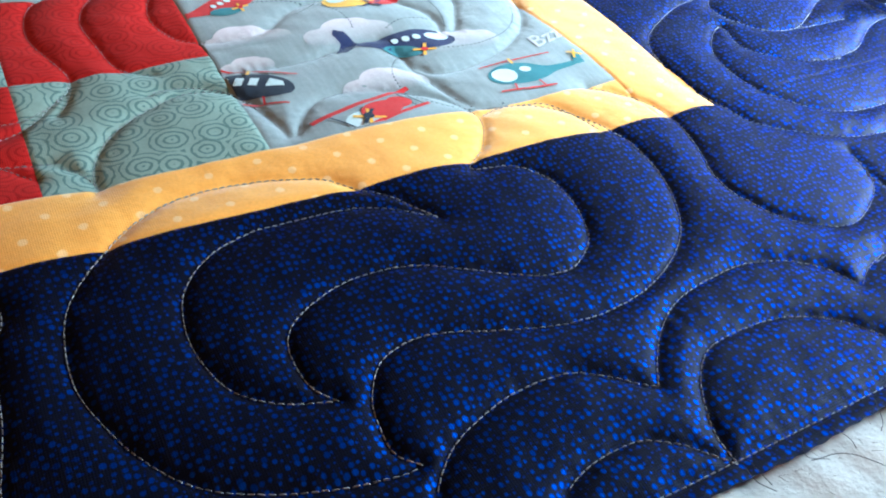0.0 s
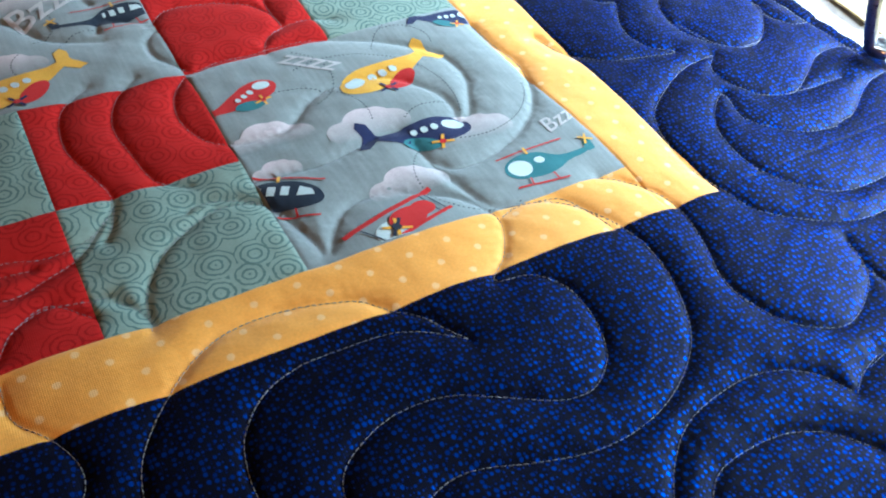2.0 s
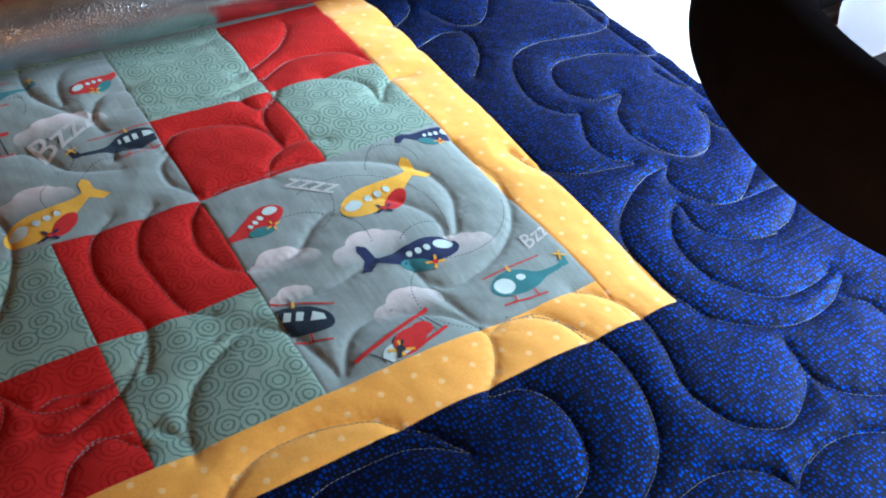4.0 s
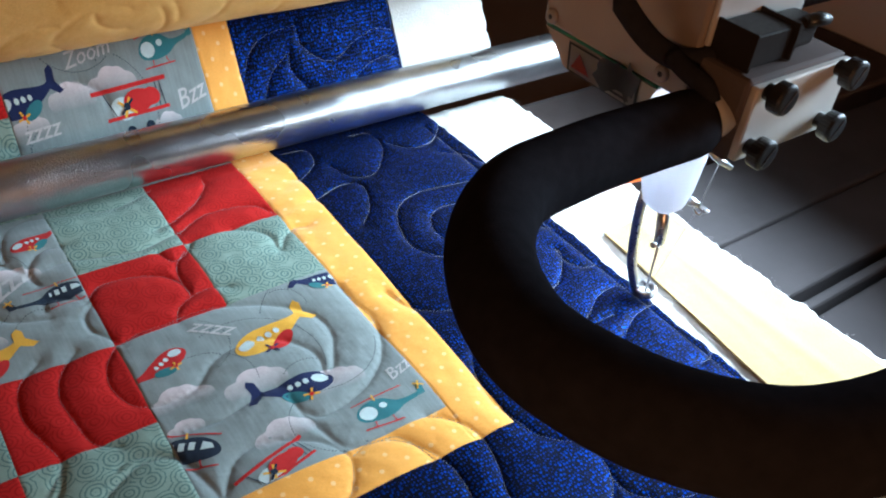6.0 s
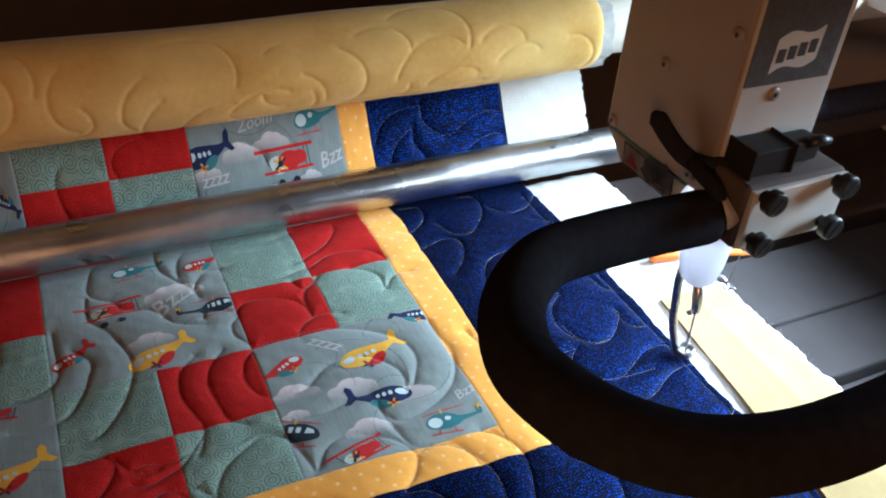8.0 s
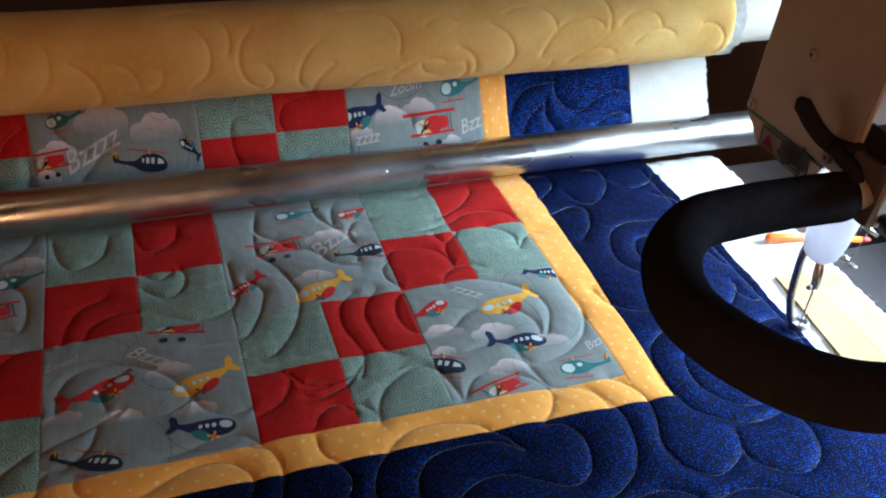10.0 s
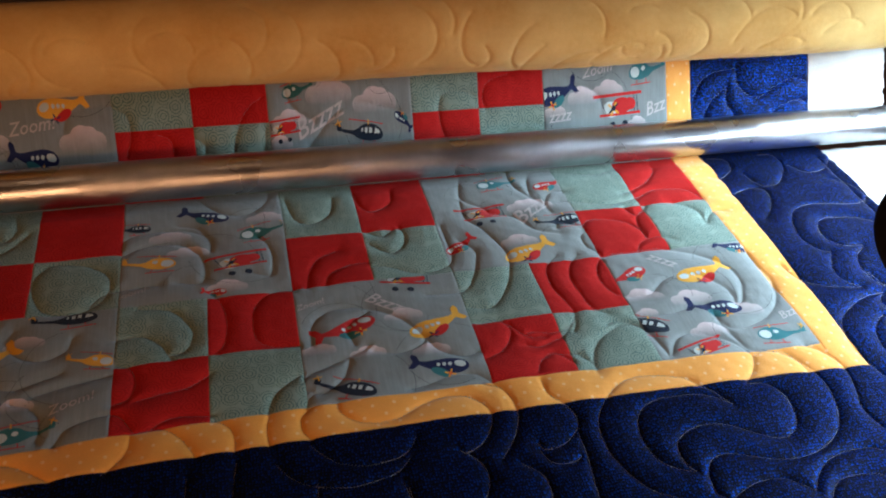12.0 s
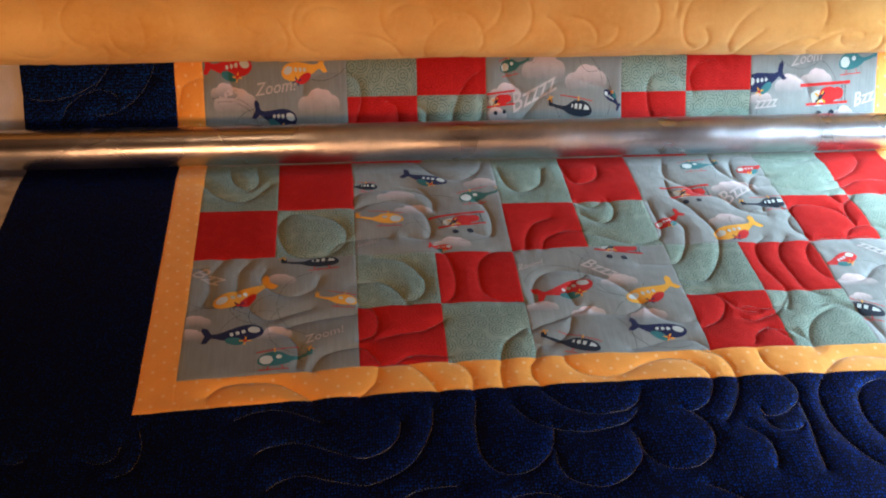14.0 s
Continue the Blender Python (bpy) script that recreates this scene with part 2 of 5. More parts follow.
HAIR = simple("dark_thread", (0.02, 0.02, 0.03), 0.7, 0.0, 900.0, 0.3)
BATTING = simple("white_cotton_batting", (0.50, 0.485, 0.455), 0.95, 0.0, 60.0, 0.16, 1.0)
CANVAS = simple("cream_canvas", (0.72, 0.64, 0.54), 0.9, 0.0, 60.0, 0.08, 0.4)
WALL = simple("dim_painted_wall", (0.54, 0.46, 0.43), 0.85, 0.0, 3.0, 0.15)
FLOOR = simple("dark_carpet", (0.20, 0.175, 0.175), 0.95, 0.0, 90.0, 0.4, 0.5)
GLOW, glow_tree, glow_shader = material("lamp_glow", 0.5)
glow_shader.inputs["Emission Color"].default_value = (1, 0.7, 0.4, 1)
glow_shader.inputs["Emission Strength"].default_value = 6.0
LED, led_tree, led_shader = material("led_glow", 0.5)
led_shader.inputs["Emission Color"].default_value = (0.92, 0.96, 1, 1)
led_shader.inputs["Emission Strength"].default_value = 12.0

# ---- building helpers ----


def empty(name, place, label, category, group="", kind=""):
    ob = new(name)
    ob.location = place
    ob.empty_display_size = 0.02
    return tagged(ob, label, category, group, kind)


def part(name, bm, mat, parent=None, label="", smooth=True):
    me = bpy.data.meshes.new(name)
    bm.normal_update()
    bm.to_mesh(me)
    bm.free()
    return finish(name, me, mat, parent, label, smooth)


settled = set()


def finish(name, me, mat, parent=None, label="", smooth=True):
    me.materials.append(mat)
    if smooth:
        me.shade_smooth()
    ob = new(name, me)
    if parent is not None:
        if parent.name not in settled:
            bpy.context.view_layer.update()
            settled.add(parent.name)
        ob.parent = parent
        ob.matrix_parent_inverse = parent.matrix_world.inverted()
    return tagged(ob, label) if label else ob


def box(bm, lo, hi, bevel=0.0, segments=2, m=None):
    made = bmesh.ops.create_cube(bm, size=1.0)["verts"]
    size = Vector(hi) - Vector(lo)
    for v in made:
        v.co = Vector(lo) + Vector([(c + 0.5) * s for c, s in zip(v.co, size)])
    if bevel:
        edges = list({e for v in made for e in v.link_edges})
        made = list({v for f in bmesh.ops.bevel(bm, geom=edges, offset=bevel, segments=segments, profile=0.5, affect="EDGES")["faces"] for v in f.verts} | {v for v in made if v.is_valid})
    if m is not None:
        for v in made:
            v.co = m @ v.co
    return bm


def tube(bm, path, radii, sides=16, caps=True):
    """A round tube along points, with a radius for each."""
    pts = [Vector(p) for p in path]
    if isinstance(radii, (int, float)):
        radii = [radii] * len(pts)
    rings_made, up = [], None
    for i, p in enumerate(pts):
        ahead = (pts[min(i + 1, len(pts) - 1)] - pts[max(i - 1, 0)]).normalized()
        if up is None:
            up = ahead.orthogonal().normalized()
        side = ahead.cross(up).normalized()
        up = side.cross(ahead).normalized()
        rings_made.append([bm.verts.new(p + radii[i] * (math.cos(a) * up + math.sin(a) * side)) for a in [2 * math.pi * k / sides for k in range(sides)]])
    for a, b in zip(rings_made, rings_made[1:]):
        for k in range(sides):
            bm.faces.new((a[k], a[(k + 1) % sides], b[(k + 1) % sides], b[k]))
    if caps:
        bm.faces.new(rings_made[0][::-1])
        bm.faces.new(rings_made[-1])
    bmesh.ops.recalc_face_normals(bm, faces=bm.faces)
    return bm


def glide(points, step):
    """Points at even steps along a smooth curve through the given ones."""
    p = [np.array(q, float) for q in points]
    p = [2 * p[0] - p[1]] + p + [2 * p[-1] - p[-2]]
    fine = []
    for a, b, c, d in zip(p, p[1:], p[2:], p[3:]):
        for u in np.linspace(0, 1, 14, endpoint=False):
            fine.append(0.5 * (2 * b + (c - a) * u + (2 * a - 5 * b + 4 * c - d) * u * u + (3 * b - a - 3 * c + d) * u ** 3))
    fine = np.array(fine + [p[-2]])
    far = np.r_[0, np.cumsum(np.linalg.norm(np.diff(fine, axis=0), axis=1))]
    at = np.linspace(0, far[-1], max(2, int(far[-1] / step) + 1))
    return np.stack([np.interp(at, far, fine[:, k]) for k in range(fine.shape[1])], 1)


def grid_mesh(name, places, uv=None):
    """A mesh from a rectangular array of places, rows by columns."""
    rows, cols = places.shape[:2]
    k = np.arange(rows * cols).reshape(rows, cols)
    quads = np.stack([k[:-1, :-1], k[:-1, 1:], k[1:, 1:], k[1:, :-1]], -1).reshape(-1, 4)
    me = bpy.data.meshes.new(name)
    me.from_pydata(places.reshape(-1, 3).tolist(), [], quads.tolist())
    if uv is not None:
        layer = me.uv_layers.new(name="cloth")
        layer.data.foreach_set("uv", uv.reshape(-1, 2)[quads.ravel()].astype(np.float32).ravel())
    me.update()
    return me


# ---- the room ----
def wall(name, lo, hi, mat, label):
    bm = bmesh.new()
    box(bm, lo, hi)
    return tagged(part(name, bm, mat, None, "", False), label, "", "", "structure")


wall("floor", (-3.2, -2.2, -1.0), (1.20, 3.2, -0.9), FLOOR, "dark carpeted floor under the quilting frame")
wall("ceiling", (-3.2, -2.2, 2.1), (1.20, 3.2, 2.2), WALL, "dim brown painted ceiling")
wall("wall_north", (-3.2, 3.0, -0.9), (1.20, 3.2, 2.1), WALL, "dim brown painted wall")
wall("wall_south", (-3.2, -2.2, -0.9), (1.20, -2.0, 2.1), WALL, "dim brown painted wall")
wall("wall_west", (-3.2, -2.0, -0.9), (-3.0, 3.0, 2.1), WALL, "dim brown painted wall")
# unseen wall, its upper part pulled in close to hold the daylight lamp
for lo, hi in (((0.68, -2.0, 0.165), (0.83, -0.31, 2.1)), ((0.68, 0.33, 0.165), (0.83, 3.0, 2.1)), ((1.05, -2.0, -0.9), (1.20, 3.0, 0.165)), ((0.68, -0.31, 0.485), (0.83, 0.33, 2.1))):
    wall("wall_east", lo, hi, WALL, "dim brown painted wall round the window opening")

# unseen slab, added to close the gap between upper and lower east wall
wall("wall_step", (0.68, -2.0, 0.150), (1.05, 3.0, 0.165), WALL, "unseen slab closing the step in the east wall")

# ---- the quilt ----
S = 0.0762                      # finished square
BORDER = 0.030                  # yellow border
RIGHT, LEFT, FRONT, BACK = 0.188, -10 * S - BORDER - 0.161, -0.174, 0.50
BAR_Y, BAR_R, LIFT, BASE = 0.311, 0.0211, 0.0035, -0.0035
TURN, FIT_STRETCH = radians(60), 1.233   # the cloth leans back from the bar to the roll, stretched to fit the view
STEP = 0.0011
U = np.arange(LEFT - 0.012, RIGHT + 0.012, STEP)
V = np.arange(FRONT - 0.012, BACK + 0.004, STEP)


def row(j):
    """Height of a row seam; the fifth is raised to hide behind the bar from the camera."""
    return j * S + (0.009 if j == 4 else 0.0)


seam_gap = np.full((len(V), len(U)), 0.03)
lines = []


def bend(u, v):
    """The cloth set off square to fit the camera's view: the front seam bows, the sides lean."""
    u, v = np.asarray(u, float), np.asarray(v, float)
    bow = 0.009 * np.clip(1 - ((u + 0.38) / 0.40) ** 2, 0, 1) * np.where(v > 0, np.clip(1 - v / 0.13, 0, 1), np.clip(1 + v / 0.17, 0, 1))
    dip = 0.0042 * np.clip((-0.62 - u) / 0.17, 0, 1) * np.clip(1 - np.abs(v + 0.03) / 0.10, 0, 1)
    flat = np.clip(v, -0.02, 0.30)
    lean = (0.006 - 0.05 * flat) * np.clip((-0.55 - u) / 0.21, 0, 1) + 0.030 * flat * np.clip(u / 0.03, 0, 1)
    up = np.clip((v - 0.28) / 0.08, 0, 1)
    lean = lean * (1 - up) + up * (0.001 * np.clip(u / 0.03, 0, 1) - 0.009 * np.clip((-0.30 - u) / 0.46, 0, 1))
    return u + lean, v + bow - dip


def unbend(u, v):
    a, b = np.asarray(u, float), np.asarray(v, float)
    for k in range(4):
        p, q = bend(a, b)
        a, b = a + u - p, b + v - q
    return a, b


def stitch(*points):
    line = glide([(x / 1000, y / 1000) for x, y in points], 0.0005)
    lines.append(np.stack(unbend(line[:, 0], line[:, 1]), 1))


stitch((-800, 369), (-797, 384), (-791, 394), (-777, 399), (-770, 399))
stitch((-665, 385), (-660, 396), (-647, 401), (-629, 403), (-616, 402))
stitch((-613, 400), (-604, 395), (-600, 386), (-602, 372), (-607, 360))
stitch((-584, 381), (-574, 384), (-553, 383), (-540, 381))
stitch((-574, 377), (-562, 371), (-560, 358))
stitch((-538, 372), (-529, 366), (-528, 358))
stitch((-500, 354), (-496, 369), (-489, 384), (-478, 396), (-464, 403))
stitch((-464, 375), (-466, 362), (-471, 355))
stitch((-441, 408), (-439, 400), (-428, 387), (-413, 380))
stitch((-744, 412), (-744, 401), (-740, 389))
stitch((-420, 358), (-411, 366), (-395, 381), (-379, 390), (-359, 393), (-340, 389), (-320, 384))
stitch((-269, 357), (-274, 372), (-274, 387), (-268, 396), (-253, 398), (-239, 395), (-234, 393))
stitch((-220, 380), (-224, 390), (-220, 401), (-209, 407), (-192, 410))
stitch((-202, 358), (-188, 363), (-168, 365), (-155, 362))
stitch((-116, 396), (-97, 393), (-84, 385), (-80, 378))
stitch((36, 378), (45, 391), (62, 400), (92, 403))
stitch((92, 404), (93, 390), (106, 378), (123, 374), (146, 384), (169, 390), (188, 387))
stitch((48, 357), (59, 373), (80, 386))
stitch((80, 386), (79, 372), (90, 358))
stitch((141, 359), (156, 366), (177, 369), (188, 365))
stitch((109, 86), (115, 63), (131, 53), (148, 60), (167, 80), (168, 89))
stitch((168, 89), (165, 74), (172, 60), (184, 58))
stitch((103, 16), (121, 11), (141, 20), (159, 30), (179, 31), (186, 21))
stitch((122, -18), (137, -15), (161, -2), (177, 2), (188, 2))
stitch((172, -57), (182, -57), (188, -53))
stitch((172, 136), (176, 118), (186, 109))
stitch((-114, -50), (-119, -42), (-125, -32), (-133, -25), (-141, -16), (-150, -12), (-168, -7), (-188, -7), (-203, -13), (-217, -25), (-229, -40), (-234, -54), (-235, -74), (-230, -92), (-224, -105), (-216, -116), (-204, -124), (-186, -131), (-171, -134), (-164, -134))
stitch((-114, -50), (-125, -41), (-137, -35), (-154, -33), (-173, -33), (-188, -38), (-199, -49), (-203, -60), (-204, -73), (-201, -88), (-195, -97), (-186, -103), (-175, -107))
stitch((-175, -107), (-180, -100), (-181, -89), (-179, -80), (-172, -73), (-158, -67), (-145, -66), (-131, -69), (-114, -79), (-100, -87), (-88, -89), (-79, -85), (-71, -77), (-66, -62), (-66, -46), (-75, -34), (-90, -30), (-79, -20), (-70, -4), (-72, 8), (-82, 21), (-102, 32), (-116, 34), (-129, 28), (-140, 12))
stitch((-164, -134), (-169, -128), (-169, -119), (-167, -110), (-160, -100), (-150, -96), (-138, -97), (-119, -104), (-100, -109), (-81, -109), (-63, -104), (-46, -94), (-35, -82), (-27, -65), (-23, -45), (-25, -29), (-32, -13), (-44, -1), (-58, 2), (-68, -1))
stitch((-14, 1), (-6, -5), (2, -17), (5, -31), (0, -52), (-7, -69), (-7, -84), (-1, -98), (9, -107), (22, -111), (40, -104), (52, -94), (58, -78))
stitch((-93, -140), (-87, -132), (-79, -124), (-67, -116), (-52, -112), (-33, -111), (-19, -115), (-8, -123), (-4, -131), (-2, -135))
stitch((-2, -135), (7, -130), (21, -126))
stitch((-93, -140), (-98, -136), (-105, -130), (-113, -125), (-128, -124), (-142, -127), (-154, -132), (-162, -139), (-165, -143))
stitch((-90, -169), (-89, -159), (-83, -147), (-76, -139), (-67, -134), (-51, -133), (-37, -135), (-24, -142), (-14, -155))
stitch((-90, -169), (-95, -163), (-101, -157), (-110, -152), (-122, -152), (-131, -154), (-137, -157))
stitch((-213, 5), (-210, 22), (-201, 37), (-187, 48), (-170, 55), (-155, 50), (-146, 36))
stitch((-216, 56), (-211, 64), (-207, 76))
stitch((-254, 28), (-244, 32), (-233, 30), (-222, 28))
stitch((-221, 25), (-215, 18), (-211, 7))
stitch((90, 121), (75, 96), (76, 77), (88, 66), (68, 69), (47, 75), (31, 89), (25, 110))
stitch((90, 121), (80, 127), (71, 147), (77, 173), (91, 194), (115, 203), (139, 201), (171, 197), (188, 203), (193, 215), (187, 232), (169, 245))
stitch((194, 156), (184, 154), (158, 171), (135, 176), (113, 175), (100, 161), (98, 144), (111, 128), (131, 126), (113, 110), (105, 87), (111, 67), (125, 55), (141, 55))
stitch((105, 55), (82, 52), (59, 41), (40, 27), (31, 9), (28, -13), (32, -32), (37, -48), (56, -64), (77, -72), (102, -71), (122, -63))
stitch((105, 55), (95, 45), (95, 31), (105, 16), (121, 11), (155, 9))
stitch((120, -20), (100, -16), (87, -6), (80, 7), (85, 26), (69, 15), (58, -2), (57, -26), (68, -45), (83, -55), (103, -57), (121, -55))
stitch((52, -91), (55, -107), (69, -120), (88, -127), (105, -121), (116, -109), (121, -85), (111, -70))
stitch((12, -129), (30, -127), (49, -132), (65, -143), (77, -156))
stitch((36, 233), (66, 243), (80, 234), (71, 207), (52, 186))
stitch((43, 308), (64, 303), (61, 282), (42, 267), (33, 268))
stitch((71, 272), (80, 249), (99, 245), (119, 264), (129, 283), (128, 304), (108, 308))
stitch((134, 281), (150, 263), (175, 267), (201, 292))
stitch((-197, 160), (-210, 149), (-215, 135), (-216, 117), (-211, 97), (-207, 81), (-212, 68), (-224, 59), (-237, 57), (-252, 61), (-260, 59))
stitch((-175, 159), (-187, 146), (-194, 126), (-192, 103), (-188, 83), (-177, 73))
stitch((-153, 151), (-163, 136), (-166, 118), (-161, 101), (-151, 92))
stitch((-263, 46), (-253, 42), (-238, 47), (-226, 53), (-211, 70))
stitch((-151, 151), (-135, 156), (-120, 155), (-94, 156), (-76, 151), (-57, 142), (-43, 131), (-31, 116), (-28, 96), (-35, 79), (-43, 66), (-50, 63))
stitch((0, 134), (1, 113), (3, 93), (-2, 74), (-13, 56), (-30, 43), (-48, 36), (-63, 34), (-71, 36), (-76, 43))
stitch((-152, 92), (-140, 90), (-124, 92), (-108, 106), (-95, 112), (-77, 112), (-63, 106), (-51, 92), (-47, 78), (-50, 64))
stitch((-150, 64), (-136, 63), (-121, 62), (-105, 65), (-88, 69), (-79, 68))
stitch((-78, 57), (-77, 41), (-74, 25), (-68, 7), (-53, 2), (-38, -2), (-31, -17), (-29, -27))
stitch((-183, 58), (-177, 61), (-165, 58), (-154, 50), (-149, 38), (-145, 23), (-143, 12))
stitch((-153, 308), (-135, 303), (-108, 296), (-87, 300), (-71, 307))
stitch((-171, 247), (-155, 249), (-136, 244), (-108, 237), (-86, 242), (-70, 246))
stitch((-155, 201), (-143, 213), (-123, 212), (-105, 204), (-95, 190), (-93, 174))
stitch((-111, 153), (-105, 165), (-94, 172), (-79, 174), (-67, 169))
stitch((-96, 228), (-89, 214), (-78, 219), (-72, 227))
stitch((-93, 174), (-93, 197), (-88, 211), (-77, 223))
stitch((-38, 229), (-24, 219), (-17, 207), (-18, 189), (-9, 200), (3, 208), (13, 206))
stitch((-86, 256), (-71, 260), (-49, 273), (-34, 291), (-31, 305))
stitch((-74, 243), (-52, 255), (-30, 255), (-11, 249), (-2, 234))
stitch((-190, 267), (-188, 287), (-180, 305), (-166, 310), (-152, 308))
stitch((-177, 232), (-180, 245), (-173, 262), (-163, 269), (-152, 268))
stitch((-181, 204), (-177, 213), (-167, 211), (-155, 205))
stitch((-154, 196), (-160, 188), (-161, 174), (-154, 162), (-150, 154))
stitch((-771, 280), (-756, 260), (-734, 247), (-717, 253), (-700, 276))
stitch((-746, 312), (-740, 286), (-723, 268), (-712, 282), (-716, 305))
stitch((-676, 223), (-686, 204), (-684, 181), (-673, 158), (-651, 151), (-629, 161), (-619, 182), (-623, 201), (-642, 217), (-665, 223), (-676, 223))
stitch((-635, 160), (-622, 175), (-594, 179), (-577, 179))
stitch((-613, 236), (-608, 254), (-584, 261), (-553, 259), (-531, 244), (-529, 222))
stitch((-610, 228), (-590, 238), (-560, 237), (-541, 219), (-534, 194), (-539, 175), (-559, 179))
stitch((-742, 105), (-744, 132), (-735, 150))
stitch((-718, 105), (-719, 132), (-711, 147))
stitch((-694, 136), (-697, 121), (-685, 104), (-667, 97), (-649, 106), (-644, 122))
stitch((-709, 100), (-704, 81), (-688, 68), (-669, 73), (-650, 80))
stitch((-668, 58), (-646, 65), (-612, 71))
stitch((-684, 53), (-668, 45), (-659, 29), (-660, 11))
stitch((-647, 6), (-640, 20), (-624, 27), (-609, 29))
stitch((-607, 82), (-596, 76), (-591, 61), (-595, 44), (-607, 38))
stitch((-609, 29), (-600, 24), (-590, 7))
stitch((-590, 39), (-571, 44), (-551, 47), (-532, 59))
stitch((-578, 8), (-566, 16), (-551, 17), (-531, 14))
stitch((-594, 149), (-565, 141), (-549, 120), (-546, 103), (-553, 88), (-566, 86))
stitch((-610, 112), (-589, 113), (-573, 100), (-564, 82))
stitch((-762, 142), (-751, 137), (-743, 112), (-746, 90))
stitch((-544, 317), (-522, 286), (-497, 276), (-476, 291), (-468, 314))
stitch((-453, 300), (-446, 264), (-432, 251), (-410, 265), (-403, 293))
stitch((-381, 302), (-376, 273), (-363, 263), (-344, 275), (-340, 298))
stitch((-561, 268), (-541, 260), (-530, 238))
stitch((-491, 183), (-476, 178), (-471, 199), (-475, 225), (-484, 237))
stitch((-443, 153), (-439, 175), (-429, 194), (-409, 204))
stitch((-426, 155), (-420, 170), (-400, 180), (-382, 180))
stitch((-376, 228), (-362, 219), (-350, 228))
stitch((-377, 208), (-360, 192), (-346, 198), (-339, 217), (-343, 232))
stitch((-381, 173), (-365, 171), (-337, 157), (-313, 161), (-301, 171), (-299, 192), (-300, 226))
stitch((-337, 125), (-301, 125), (-285, 146), (-278, 164), (-275, 183), (-287, 201))
stitch((-301, 102), (-280, 99), (-262, 119), (-249, 146), (-245, 174), (-257, 213), (-271, 236), (-270, 266))
stitch((-530, 160), (-520, 141), (-517, 116), (-520, 92), (-527, 83))
stitch((-458, 79), (-479, 82), (-492, 92), (-495, 113), (-491, 137), (-475, 153), (-455, 152))
stitch((-447, 77), (-445, 101), (-433, 116), (-416, 120), (-393, 115), (-367, 98), (-350, 71), (-358, 61), (-376, 56), (-396, 62))
stitch((-411, 72), (-415, 88), (-410, 100), (-394, 111))
stitch((-350, 71), (-340, 53), (-323, 43), (-308, 45))
stitch((-457, 40), (-452, 44), (-419, 58), (-401, 67))
stitch((-456, 26), (-443, 21), (-425, 36), (-418, 54))
stitch((-374, 14), (-357, 17), (-340, 22), (-318, 21), (-304, 8))
stitch((-489, 7), (-482, 27), (-465, 42), (-457, 45))
stitch((-459, 7), (-454, 20), (-443, 24))
stitch((-261, 307), (-267, 272), (-248, 252), (-242, 240), (-220, 231), (-204, 207), (-180, 196))
stitch((-204, 318), (-203, 283), (-182, 249))
stitch((-298, 81), (-279, 79), (-272, 66), (-283, 46), (-301, 36))
stitch((-272, 74), (-260, 57), (-243, 53))
stitch((-263, 14), (-255, 27), (-242, 33), (-229, 20))
stitch((-730, -19), (-719, -9), (-701, -6), (-676, -8), (-659, -18), (-645, -29))
stitch((-592, 5), (-594, -9), (-601, -19), (-612, -29))
stitch((-593, 6), (-570, 7), (-555, -5), (-544, -25))
stitch((-531, 9), (-520, 1), (-515, -12), (-516, -25))
stitch((-488, 6), (-491, -6), (-490, -23))
stitch((-456, 8), (-464, 0), (-464, -13), (-459, -23))
stitch((-435, 8), (-432, -2), (-419, -13), (-395, -18))
stitch((-403, -16), (-388, -14), (-368, -4), (-348, 1), (-332, -1), (-321, -9), (-315, -21), (-318, -35), (-328, -49), (-343, -57), (-349, -53))
stitch((-313, 8), (-300, 2), (-294, -13), (-295, -32), (-305, -52), (-319, -69))
stitch((-264, 4), (-263, -11), (-253, -25), (-248, -39), (-252, -51), (-267, -63), (-283, -66), (-287, -58))
stitch((-288, -66), (-281, -79), (-266, -81), (-257, -76))
stitch((-252, -54), (-253, -78), (-256, -98), (-258, -119))
stitch((-306, -75), (-293, -87), (-291, -104), (-295, -114))
stitch((-410, -54), (-395, -52), (-385, -45))

stitch((-707, -44), (-695, -38), (-680, -35), (-664, -37), (-649, -44), (-637, -51))
stitch((-689, -78), (-681, -72), (-671, -69), (-658, -68), (-646, -71), (-628, -79), (-616, -84), (-605, -86), (-595, -83), (-586, -77), (-579, -67), (-577, -53))
stitch((-677, -110), (-669, -103), (-657, -99), (-647, -99), (-632, -104), (-616, -108), (-604, -110), (-591, -106), (-578, -99), (-567, -89), (-558, -73), (-552, -57), (-551, -40))
stitch((-811, -75), (-800, -78), (-791, -73), (-787, -61))
stitch((-871, -73), (-863, -74), (-856, -72))
stitch((-787, -91), (-776, -85), (-772, -67), (-777, -48))
stitch((-577, -122), (-567, -117), (-552, -115), (-536, -115))
stitch((-515, -34), (-518, -54), (-519, -76), (-516, -92), (-507, -104), (-495, -108), (-480, -104), (-467, -93), (-460, -80), (-458, -63))
stitch((-487, -41), (-478, -54), (-466, -64), (-449, -70), (-432, -72), (-413, -69), (-398, -64), (-385, -52))
stitch((-460, -28), (-450, -41), (-438, -50), (-419, -55), (-400, -53), (-386, -46), (-378, -33))
stitch((-460, -90), (-460, -103), (-454, -114), (-440, -121), (-426, -122), (-409, -114), (-396, -100), (-394, -90), (-396, -73))
stitch((-393, -79), (-391, -95), (-381, -107), (-365, -111), (-350, -107), (-338, -96), (-333, -83), (-335, -69), (-345, -56))
stitch((-502, -128), (-489, -125), (-475, -125), (-463, -130))
stitch((-352, -126), (-340, -133), (-330, -140))

